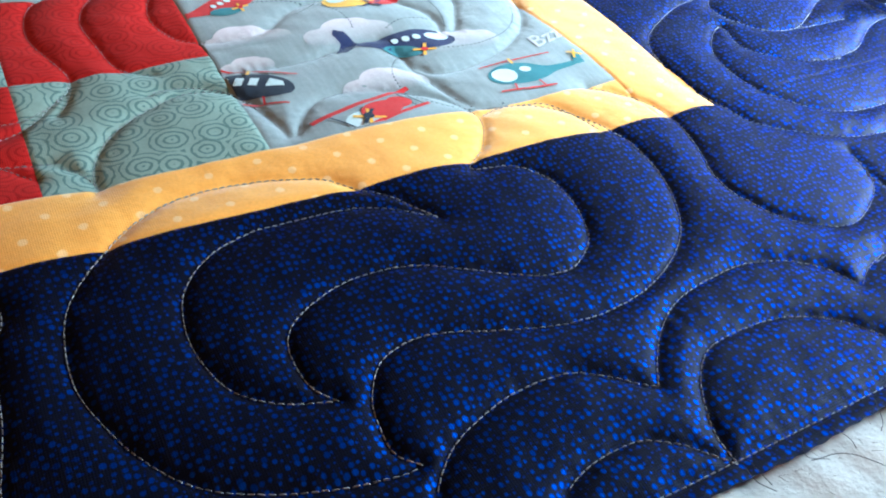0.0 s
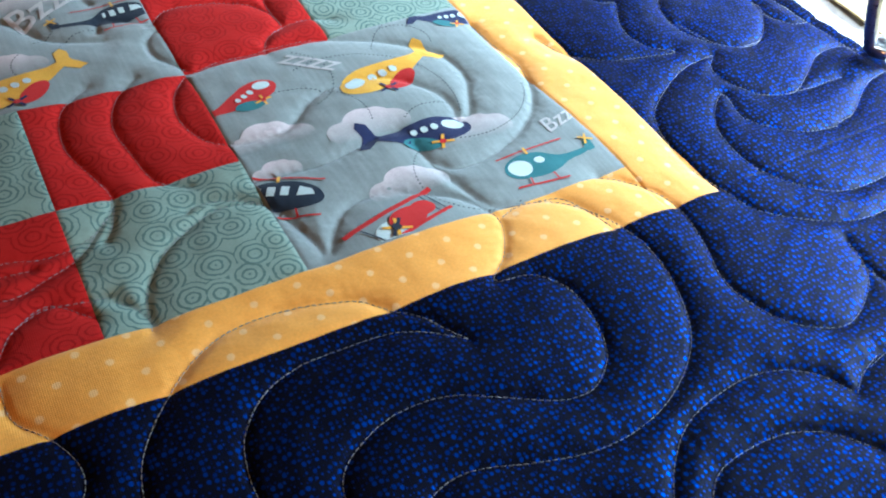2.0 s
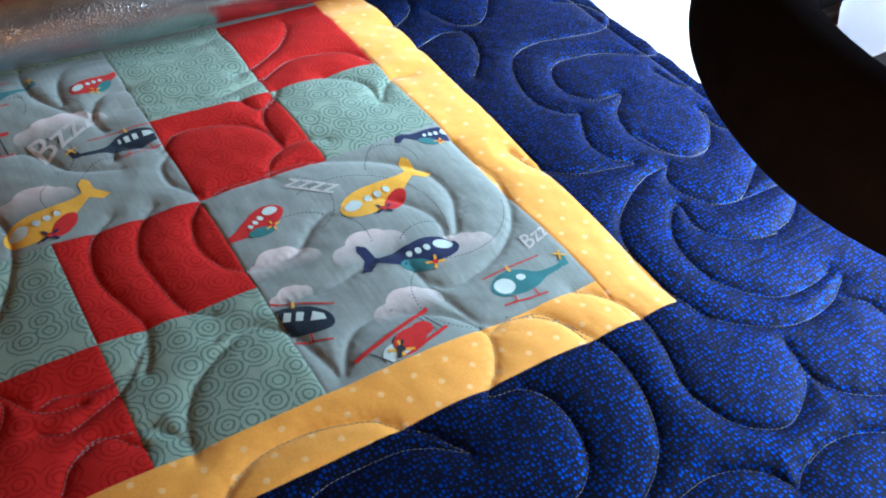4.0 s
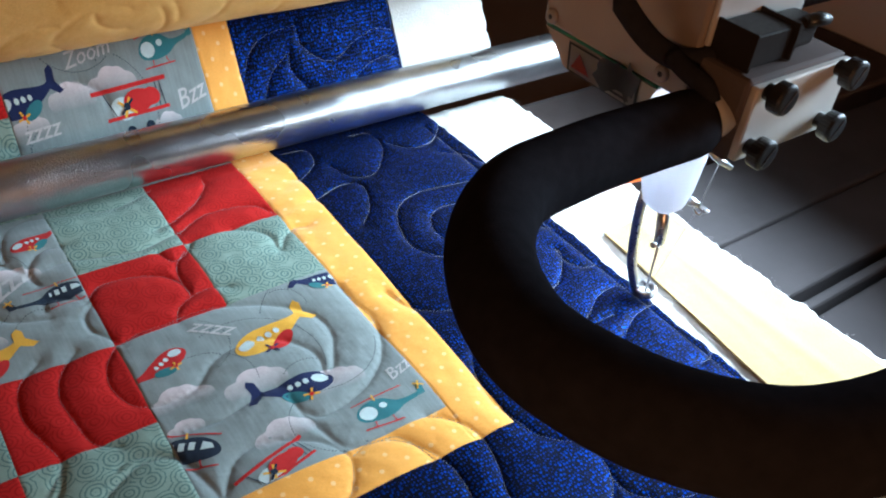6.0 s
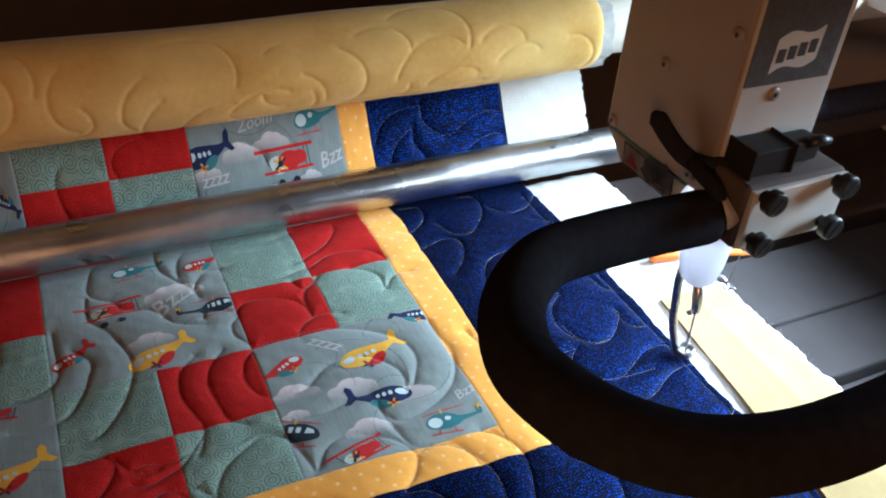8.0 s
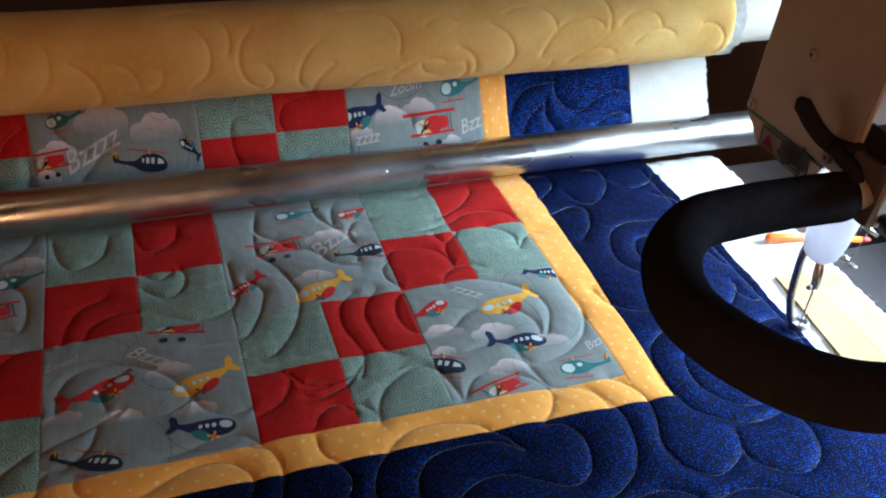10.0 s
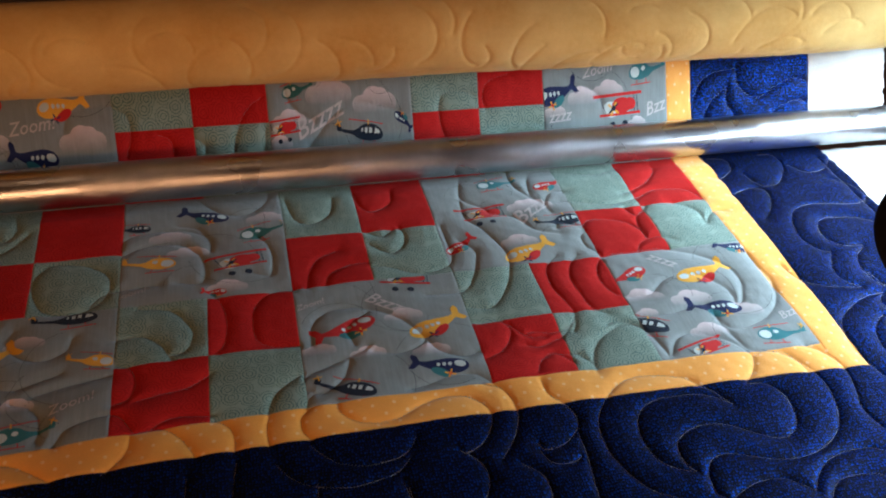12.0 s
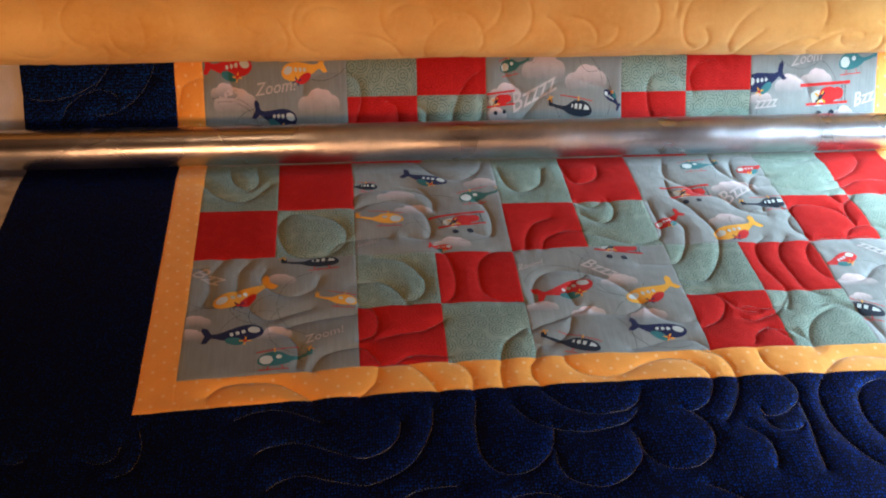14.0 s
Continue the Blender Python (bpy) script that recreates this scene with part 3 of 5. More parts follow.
# wandering swirls where the border runs out of the light
swirl = random.Random(4)
for k in range(2):
    cu, cv, r = swirl.uniform(LEFT, -0.80), swirl.uniform(FRONT, 0.46), swirl.uniform(0.02, 0.045)
    a, turn = swirl.uniform(0, 6.3), swirl.uniform(2.2, 4.2)
    if cv > -0.03 or cu < -0.84:
        stitch(*[(1000 * (cu + r * (1 + 0.25 * q) * math.cos(a + turn * q / 5)), 1000 * (cv + r * (1 + 0.1 * q) * math.sin(a + turn * q / 5))) for q in range(6)])
# and past the bar
for k in range(4):
    cu, cv, r = swirl.uniform(-0.95, -0.82), swirl.uniform(0.33, 0.47), swirl.uniform(0.018, 0.04)
    a, turn = swirl.uniform(0, 6.3), swirl.uniform(2.2, 4.0)
    stitch(*[(1000 * (cu + r * (1 + 0.2 * q) * math.cos(a + turn * q / 5)), 1000 * (cv + r * math.sin(a + turn * q / 5))) for q in range(6)])
# basting along the two raw edges
stitch(*[(1000 * (RIGHT - 0.006), 1000 * v) for v in (FRONT + 0.006, 0.0, 0.15, 0.29)])
stitch(*[(1000 * u, 1000 * (FRONT + 0.006)) for u in (LEFT + 0.006, -0.6, -0.3, 0.0, RIGHT - 0.006)])

REACH = 26
for line in lines:
    for u, v in line:
        i, j = int((u - U[0]) / STEP), int((v - V[0]) / STEP)
        i0, i1, j0, j1 = max(i - REACH, 0), min(i + REACH + 1, len(U)), max(j - REACH, 0), min(j + REACH + 1, len(V))
        if i0 < i1 and j0 < j1:
            away = np.hypot(U[i0:i1][None, :] - u, V[j0:j1][:, None] - v)
            np.minimum(seam_gap[j0:j1, i0:i1], away, out=seam_gap[j0:j1, i0:i1])
puff = 0.00095 * (1 - np.exp(-seam_gap / 0.0015)) + 0.0026 * (1 - np.exp(-seam_gap / 0.0090))
uu, vv = np.meshgrid(U, V)
# the navy border is held flatter than the pieced middle
middle = np.clip((uu + 10 * S + BORDER) / 0.02, 0, 1) * np.clip((BORDER + 0.01 - uu) / 0.02, 0, 1) * np.clip((vv + BORDER + 0.01) / 0.02, 0, 1)
puff *= 0.95 - 0.05 * middle
# slow unevenness and the shallow ditches of the pieced seams
ripple = random.Random(31)
pucker, crumple = np.zeros_like(uu), np.zeros_like(uu)
for k in range(14):
    a, b = ripple.uniform(0, 6.3), ripple.uniform(0, 6.3)
    fine, wide = ripple.uniform(900, 1900), ripple.uniform(180, 520)
    pucker += np.sin(fine * (uu * math.cos(a) + vv * math.sin(a)) + b + 1.5 * np.sin(uu * 130 + k))
    crumple += np.sin(wide * (uu * math.cos(b) + vv * math.sin(b)) + a + 1.5 * np.sin(vv * 60 + k))
puff += 0.000055 * pucker * np.exp(-seam_gap / 0.0045) * (1 - np.exp(-seam_gap / 0.0008)) + 0.000032 * crumple
puff += 0.0006 * np.sin(uu * 41 + 2 * np.sin(vv * 23)) * np.sin(vv * 37 + 1.3)


def ditch(along, lo, hi, across, at, depth=0.00022, wide=0.0010):
    inside = (along >= lo) & (along <= hi)
    return depth * np.exp(-((across - at) / wide) ** 2) * inside


for i in range(0, 11, 1):
    for j in range(0, 7):
        half = (i % 2 == 1)
        if j < 6:
            block = (i // 2 + j // 2) % 2
            if not half or block == 1:
                puff -= ditch(vv, row(j), row(j + 1), uu, (i - 10) * S)
        if i < 10:
            block = (i // 2 + j // 2) % 2
            if j % 2 == 0 or block == 1:
                puff -= ditch(uu, (i - 10) * S, (i - 9) * S, vv, row(j))
puff -= ditch(vv, -BORDER, 1, uu, BORDER) + ditch(vv, -BORDER, 1, uu, -10 * S - BORDER) + ditch(uu, -10 * S - BORDER, BORDER, vv, -BORDER)


def height(u, v):
    """Height of the puffed surface over the cloth's plane."""
    a, b = np.clip((u - U[0]) / STEP, 0, len(U) - 1.001), np.clip((v - V[0]) / STEP, 0, len(V) - 1.001)
    i, j = a.astype(int), b.astype(int)
    a, b = a - i, b - j
    return (puff[j, i] * (1 - a) + puff[j, i + 1] * a) * (1 - b) + (puff[j + 1, i] * (1 - a) + puff[j + 1, i + 1] * a) * b


def drape(u, v, lift=0.0):
    """Where a point of the cloth lies: flat, under the bar, then up to the take-up roll."""
    u, v = np.asarray(u, float), np.asarray(v, float)
    r = BAR_R + LIFT
    rise = height(u, v)
    u, v = bend(u, v)
    arc = np.clip((v - BAR_Y) / r, 0, TURN)
    rest = FIT_STRETCH * np.maximum(v - BAR_Y - r * TURN, 0)
    h = rise * np.clip((abs(v - BAR_Y - 0.010) - 0.010) / 0.02, 0.5, 1) + lift
    y = np.minimum(v, BAR_Y) + r * np.sin(arc) + rest * math.cos(TURN) - h * np.sin(arc)
    z = BASE + r * (1 - np.cos(arc)) + rest * math.sin(TURN) + h * np.cos(arc)
    return np.stack([u, y, z], -1)


quilt = empty("quilt", (-0.4, 0.1, 0), "patchwork quilt of red, green and airplane-print squares with navy border", "quilt")


def patch(name, mat, u0, u1, v0, v1, label="", ragged=0.0):
    nu, nv = max(2, round((u1 - u0) / STEP)) + 1, max(2, round((v1 - v0) / STEP)) + 1
    u, v = np.meshgrid(np.linspace(u0, u1, nu), np.linspace(v0, v1, nv))
    edge = np.ones_like(u)
    edge[0], edge[-1], edge[:, 0], edge[:, -1] = 0, 0, 0, 0
    if ragged:
        w = ragged * np.sin(v * 90) + 0.4 * ragged * np.sin(v * 410 + 1) + 0.25 * ragged * np.sin(v * 1500)
        u = u + np.where(u > 0.17, w, 0)
        v = v + np.where(v < FRONT + 0.003, 0.5 * ragged * np.sin(u * 110) + 0.3 * ragged * np.sin(u * 900), 0)
    places = drape(u, v, np.where(edge > 0, 0.0, -0.00025))
    return finish(name, grid_mesh(name, places, np.stack([u, v], -1)), mat, quilt, label)


sky_patches = {}
for bi in range(5):
    for bj in range(3):
        u0 = (2 * bi - 10) * S
        if (bi + bj) % 2 == 0:
            sky_patches[bi, bj] = patch("airplane_patch", GREY, u0, u0 + 2 * S, row(2 * bj), row(2 * bj + 2), "grey-blue cotton printed with airplanes and clouds")
        else:
            for k, mat, nm in ((0, RED, "red_patch"), (1, GREEN, "green_patch"), (2, GREEN, "green_patch"), (3, RED, "red_patch")):
                i, j = k % 2, k // 2
                patch(nm, mat, u0 + i * S, u0 + (i + 1) * S, row(2 * bj + j), row(2 * bj + j + 1), "red cotton with tonal rings" if mat is RED else "grey-green cotton with drawn rings")
TOP = 6 * S
patch("yellow_border", YELLOW, -10 * S, 0, -BORDER, 0, "golden yellow cotton with white dots")
patch("yellow_border", YELLOW, 0, BORDER, -BORDER, TOP, "golden yellow cotton with white dots")
patch("yellow_border", YELLOW, -10 * S - BORDER, -10 * S, -BORDER, TOP, "golden yellow cotton with white dots")
patch("navy_border", NAVY, LEFT, RIGHT, FRONT, -BORDER, "navy cotton speckled with bright blue dots", 0.0008)
patch("navy_border", NAVY, BORDER, RIGHT, -BORDER, TOP, "navy cotton speckled with bright blue dots", 0.0008)
patch("navy_border", NAVY, LEFT, -10 * S - BORDER, -BORDER, TOP, "navy cotton speckled with bright blue dots")

# ---- the stitches ----
verts, faces = [], []
jitter = random.Random(8)
for line in lines:
    every = line[::5]
    for p, q in zip(every, every[1:]):
        d = (q - p) * 0.80
        n = np.array([-d[1], d[0]])
        n = n / (np.linalg.norm(n) + 1e-9) * 0.00011
        m = (p + q) / 2
        corners = np.array([m - d / 2 - n, m - d / 2 + n, m + n * 1.3, m + d / 2 + n, m + d / 2 - n, m - n * 1.3])
        if (corners[:, 0].min() < LEFT or corners[:, 0].max() > RIGHT or corners[:, 1].min() < FRONT or corners[:, 1].max() > TOP):
            continue
        sunk = -0.00012 if (-10 * S < m[0] < 0 and m[1] > 0) or m[0] < -0.36 or m[1] > 0.31 else 0.0
        low = drape(corners[:, 0], corners[:, 1], 0.00002 + sunk)
        top = drape(corners[:, 0] * 0.6 + m[0] * 0.4, corners[:, 1] * 0.6 + m[1] * 0.4, 0.00042 + sunk)
        k = len(verts)
        verts += low.tolist() + top.tolist()
        faces += [(k + a, k + (a + 1) % 6, k + 6 + (a + 1) % 6, k + 6 + a) for a in range(6)] + [tuple(k + 6 + a for a in range(6))]
me = bpy.data.meshes.new("stitching")
me.from_pydata(verts, [], faces)
tagged(finish("stitching", me, THREAD, quilt, "fine silver-grey quilting thread", False), kind="stuff")

# ---- the airplane print ----


def clipped(poly, lo, hi):
    for axis, limit, sign in ((0, lo[0], 1), (0, hi[0], -1), (1, lo[1], 1), (1, hi[1], -1)):
        out = []
        for a, b in zip(poly, poly[1:] + poly[:1]):
            da, db = sign * (a[axis] - limit), sign * (b[axis] - limit)
            if da >= 0:
                out.append(a)
            if (da >= 0) != (db >= 0):
                f = da / (da - db)
                out.append((a[0] + f * (b[0] - a[0]), a[1] + f * (b[1] - a[1])))
        poly = out
        if len(poly) < 3:
            return []
    return poly


def block_of(u, v):
    bi, bj = int((u + 10 * S) // (2 * S)), int(v >= 0) - 1 + int(v >= row(2)) + int(v >= row(4))
    return (bi, bj) if (bi, bj) in sky_patches else None


def printed(name, key, shapes, colour, lift, fade=None):
    """Flat coloured shapes lying on the cloth of one block."""
    lo = ((2 * key[0] - 10) * S + 0.0008, row(2 * key[1]) + 0.0008)
    hi = (lo[0] + 2 * S - 0.0016, min(row(2 * key[1] + 2) - 0.0008, TOP - 0.001))
    bm = bmesh.new()
    for poly in shapes:
        poly = clipped([(float(a), float(b)) for a, b in poly], lo, hi)
        if len(poly) >= 3:
            try:
                bm.faces.new([bm.verts.new((a, b, 0)) for a, b in poly])
            except ValueError:
                pass
    if not bm.faces:
        bm.free()
        return
    bmesh.ops.remove_doubles(bm, verts=bm.verts, dist=1e-6)
    bmesh.ops.triangulate(bm, faces=bm.faces)
    for k in range(4):
        long_edges = [e for e in bm.edges if e.calc_length() > 0.0032]
        if not long_edges:
            break
        bmesh.ops.subdivide_edges(bm, edges=long_edges, cuts=1)
        bmesh.ops.triangulate(bm, faces=bm.faces)
    bmesh.ops.recalc_face_normals(bm, faces=bm.faces)
    if sum(f.normal.z for f in bm.faces) < 0:
        bmesh.ops.reverse_faces(bm, faces=bm.faces)
    flat = np.array([v.co[:2] for v in bm.verts])
    for v, p in zip(bm.verts, drape(flat[:, 0], flat[:, 1], lift)):
        v.co = p
    layer = bm.loops.layers.uv.new("cloth")
    bm.verts.index_update()
    for f in bm.faces:
        for loop in f.loops:
            loop[layer].uv = flat[loop.vert.index]
    ob = part(name, bm, INKS[colour], sky_patches[key])
    if fade:
        strength = ob.data.attributes.new("fade", "FLOAT", "POINT")
        strength.data.foreach_set("value", np.clip((flat[:, 1] - fade[0]) / fade[1], 0, 1).astype(np.float32))


def oval(x, y, rx, ry, turn=0.0, n=18):
    return [(x + rx * math.cos(a) * math.cos(turn) - ry * math.sin(a) * math.sin(turn), y + rx * math.cos(a) * math.sin(turn) + ry * math.sin(a) * math.cos(turn)) for a in [2 * math.pi * k / n for k in range(n)]]


def bar(x0, y0, x1, y1, w):
    d = math.hypot(x1 - x0, y1 - y0)
    nx, ny = -(y1 - y0) / d * w / 2, (x1 - x0) / d * w / 2
    return [(x0 - nx, y0 - ny), (x1 - nx, y1 - ny), (x1 + nx, y1 + ny), (x0 + nx, y0 + ny)]


def rounded(poly):
    """The same outline with its corners eased into curves."""
    ring = glide(list(poly[-2:]) + list(poly) + list(poly[:2]), 0.02)
    first, last = (int(np.argmin(np.hypot(*(ring[lo:hi] - np.array(poly[0])).T))) + lo for lo, hi in ((0, len(ring) // 2), (len(ring) // 2, len(ring))))
    return [tuple(p) for p in ring[first:last]]


def placed(tail, nose, flip, shapes):
    a, b = np.array(unbend(tail[0] / 1000, tail[1] / 1000)), np.array(unbend(nose[0] / 1000, nose[1] / 1000))
    d = b - a
    n = np.array([-d[1], d[0]]) * flip
    return [[a + p[0] * d + p[1] * n for p in poly] for poly in shapes]


def motif(layers, tail, nose, flip):
    key = block_of((tail[0] + nose[0]) / 2000, (tail[1] + nose[1]) / 2000)
    key = key or block_of(nose[0] / 1000, nose[1] / 1000)
    if key is None:
        return
    for n, (name, colour, shapes) in enumerate(layers):
        for k, shape in enumerate(placed(tail, nose, flip, shapes)):
            printed("printed_" + name, key, [shape], colour, 0.00022 + 0.00012 * n + 0.00002 * k)


BODY = [(0.0, 0.02), (0.16, -0.05), (0.38, -0.13), (0.62, -0.17), (0.82, -0.15), (0.95, -0.08), (1.0, 0.01), (0.96, 0.11), (0.85, 0.18), (0.66, 0.19), (0.45, 0.13), (0.22, 0.06), (0.05, 0.07)]


def plane(colour, tail, nose, flip):
    wing = {"red": "teal", "yellow": "red", "navy": "teal", "teal": "red"}[colour]
    motif([
        ("fuselage", colour, [rounded(BODY), [(0.02, 0.0), (0.14, 0.02), (0.06, 0.20), (-0.03, 0.24), (-0.05, 0.16)], [(0.0, 0.02), (0.13, -0.02), (0.03, -0.14), (-0.06, -0.13)]]),
        ("wing", wing, [oval(0.50, -0.16, 0.17, 0.085, -0.35)]),
        ("window", "pale", [oval(0.84, 0.06, 0.105, 0.075, -0.25), oval(0.66, 0.04, 0.036, 0.045), oval(0.56, 0.02, 0.034, 0.042), oval(0.46, -0.0, 0.032, 0.04)]),
        ("propeller", "yellow" if colour != "yellow" else "navy", [bar(0.66, -0.27, 0.70, -0.09, 0.028), bar(0.58, -0.17, 0.78, -0.19, 0.028)]),
        ("hub", "red", [oval(0.68, -0.18, 0.03, 0.03)])], tail, nose, flip)


def helicopter(colour, tail, nose, flip):
    flip = flip * (0.88 if colour == "black" else 1)
    motif([
        ("cabin", colour, [rounded([(0.0, 0.10), (0.10, 0.06), (0.36, 0.05), (0.55, 0.17), (0.76, 0.19), (0.93, 0.11), (1.0, -0.03), (0.92, -0.13), (0.70, -0.17), (0.48, -0.14), (0.30, -0.05), (0.08, 0.0)]), [(-0.04, 0.02), (0.05, 0.0), (0.06, 0.12), (0.0, 0.20), (-0.05, 0.17)]]),
        ("window", "pale", [oval(0.83, 0.0, 0.125, 0.115), oval(0.59, 0.05, 0.055, 0.05)] if colour != "black" else
            [bar(0.52, 0.02, 0.53, 0.10, 0.03), bar(0.61, 0.0, 0.62, 0.11, 0.06), bar(0.71, 0.0, 0.72, 0.11, 0.06), [(0.80, -0.01), (0.93, 0.0), (0.91, 0.07), (0.82, 0.11)]]),
        ("rotor", "red", [bar(0.22, 0.27, 0.66, 0.24, 0.02), bar(0.68, 0.24, 1.0, 0.20, 0.02), bar(0.42, -0.27, 0.98, -0.25, 0.02), bar(0.55, -0.16, 0.53, -0.27, 0.016), bar(0.80, -0.16, 0.82, -0.26, 0.016)]),
        ("tail_rotor", "yellow", [bar(0.66, 0.17, 0.66, 0.28, 0.024), bar(-0.08, 0.14, 0.06, 0.22, 0.022), bar(-0.03, 0.24, 0.03, 0.10, 0.022)])], tail, nose, flip)


def biplane(colour, tail, nose, flip):
    motif([
        ("nose", "pale", [oval(0.36, -0.02, 0.16, 0.13)]),
        ("wheel", "black", [oval(0.40, -0.27, 0.06, 0.055), oval(0.66, -0.24, 0.06, 0.055), bar(0.14, 0.16, 0.26, -0.12, 0.014), bar(0.84, 0.24, 0.86, -0.06, 0.014), bar(0.90, 0.24, 0.93, -0.06, 0.014)]),
        ("wing", "red", [bar(-0.02, 0.17, 1.0, 0.27, 0.05), bar(0.12, -0.13, 0.98, -0.05, 0.04), oval(0.58, 0.05, 0.20, 0.13, 0.1), oval(0.76, 0.08, 0.12, 0.10)]),
        ("propeller", "yellow", [bar(0.30, 0.06, 0.52, -0.08, 0.03), bar(0.46, 0.10, 0.36, -0.12, 0.03)]),
        ("propeller", "black", [bar(0.32, -0.08, 0.50, 0.08, 0.03), oval(0.41, 0.0, 0.045, 0.045)])], tail, nose, flip)


def cloud(place, size):
    key = block_of(place[0] / 1000, place[1] / 1000)
    if key is None:
        return
    x, y, r = place[0] / 1000, place[1] / 1000, size * 0.85 / 1000
    x, y = [float(c) for c in unbend(x, y)]
    lobes = ((0.0, 0.08, 0.56), (-0.66, -0.10, 0.40), (0.72, -0.08, 0.44), (0.36, 0.16, 0.42), (-0.32, -0.16, 0.42), (0.3, -0.18, 0.42))
    outline = []
    for k in range(56):
        a = 2 * math.pi * k / 56
        dx, dy, far = math.cos(a), math.sin(a), 0.0
        for cx, cy, cr in lobes:
            along = cx * dx + cy * dy
            inside = cr * cr - (cx * cx + cy * cy - along * along)
            if inside > 0:
                far = max(far, along + math.sqrt(inside))
        outline.append((x + r * far * dx, y + r * max(far * dy, -0.42)))
    printed("printed_cloud", key, [outline], "cloud", 0.00014, (y - 0.46 * r, 1.15 * r))


@functools.lru_cache(maxsize=None)
def letters(text, size):
    """The outline polygons of a word in the built-in font, as flat triangles."""
    curve = bpy.data.curves.new("word", "FONT")
    curve.body, curve.size, curve.shear, curve.resolution_u, curve.offset = text, size, 0.35, 2, 0.006
    ob = new("word", curve)
    me = bpy.data.meshes.new_from_object(ob.evaluated_get(bpy.context.evaluated_depsgraph_get()))
    shapes = [[(me.vertices[i].co.x, me.vertices[i].co.y) for i in p.vertices] for p in me.polygons]
    bpy.data.objects.remove(ob)
    bpy.data.meshes.remove(me)
    return shapes


def word(text, start, end):
    key = block_of((start[0] + end[0]) / 2000, (start[1] + end[1]) / 2000)
    if key is None:
        return
    wide = max(p[0] for poly in letters(text, 1.0) for p in poly)
    for k, one in enumerate(text):
        shapes = letters(one, 1.0)
        shift = max(p[0] for poly in letters(text[:k + 1], 1.0) for p in poly) - max(p[0] for poly in shapes for p in poly)
        shapes = [[((p[0] + shift) / wide, p[1] / wide) for p in poly] for poly in shapes]
        printed("printed_letter", key, placed(start, end, 1, shapes), "white", 0.0003)


def flight_path(key, cu, cv, r, a0, a1):
    dashes = []
    for k in range(int(abs(a1 - a0) * r / 0.0022)):
        a = a0 + (a1 - a0) * k * 0.0022 / (abs(a1 - a0) * r)
        b = a + 0.0009 / r * (1 if a1 > a0 else -1)
        dashes.append(bar(cu + r * math.cos(a), cv + r * math.sin(a), cu + r * math.cos(b), cv + r * math.sin(b), 0.0007))
    printed("printed_flight_path", key, dashes, "dash", 0.00016)


plane("red", (-156, 112), (-117, 125), 1)
plane("yellow", (-34, 120), (-90, 103), -1)
plane("navy", (-98, 68), (-48, 56), 1)
helicopter("teal", (-7, 16), (-52, 21), -1)
helicopter("black", (-182, 66), (-129, 42), 1)
biplane("red", (-131, 7), (-84, 15), 1)
plane("navy", (-30, 150), (6, 138), 1)
helicopter("teal", (-200, 293), (-245, 288), -1)
plane("red", (-148, 287), (-183, 275), -1)
biplane("red", (-280, 239), (-225, 237), 1)
helicopter("black", (-198, 213), (-150, 218), 1)
plane("yellow", (-197, 182), (-247, 160), -1)
plane("red", (-272, 203), (-302, 181), -1)
biplane("red", (-381, 156), (-328, 141), 1)
plane("red", (-443, 84), (-389, 99), 1)
plane("yellow", (-312, 94), (-361, 73), -1)
plane("navy", (-367, 40), (-320, 29), 1)
helicopter("black", (-449, 30), (-401, 14), 1)
helicopter("black", (-621, 266), (-586, 267), 1)
plane("navy", (-557, 287), (-511, 269), 1)
helicopter("green", (-456, 249), (-501, 239), -1)
helicopter("yellow", (-608, 210), (-561, 207), 1)
biplane("red", (-534, 197), (-476, 200), 1)
plane("red", (-538, 162), (-516, 158), 1)
helicopter("black", (-678, 142), (-626, 145), 1)
plane("yellow", (-688, 115), (-736, 85), -1)
helicopter("yellow", (-646, 93), (-609, 87), 1)
plane("navy", (-740, 46), (-690, 52), 1)
helicopter("teal", (-649, 22), (-693, 17), -1)
cloud((-130, 87), 16)
cloud((-51, 54), 23)
cloud((-92, 77), 22)
cloud((22, 113), 17)
cloud((-141, 66), 12)
cloud((14, 60), 10)
cloud((-194, 246), 23)
cloud((-228, 187), 21)
cloud((-364, 100), 19)
cloud((-402, 60), 17)
cloud((-348, 54), 18)
cloud((-294, 107), 21)
cloud((-137, 88), 22)
cloud((-94, 34), 20)
cloud((-444, 69), 17)
cloud((-551, 221), 21)
cloud((-516, 164), 20)
cloud((-475, 265), 21)
cloud((-683, 118), 18)
cloud((-753, 66), 17)
cloud((-682, 49), 17)
cloud((-755, 49), 16)
cloud((-568, 248), 21)
cloud((-626, 170), 19)
cloud((-204, 245), 22)
word("Bzzz", (-215, 216), (-173, 247))
word("Bzzzz", (-396, 126), (-359, 99))
word("Zoom!", (-456, 121), (-429, 129))
word("Zoom!", (-615, 161), (-585, 172))
word("Zoom!", (-654, 35), (-619, 48))
word("Bzz", (-765, 131), (-734, 113))
word("Bzz", (-18, 35), (3, 41))
word("zzzz", (-110, 140), (-85, 121))

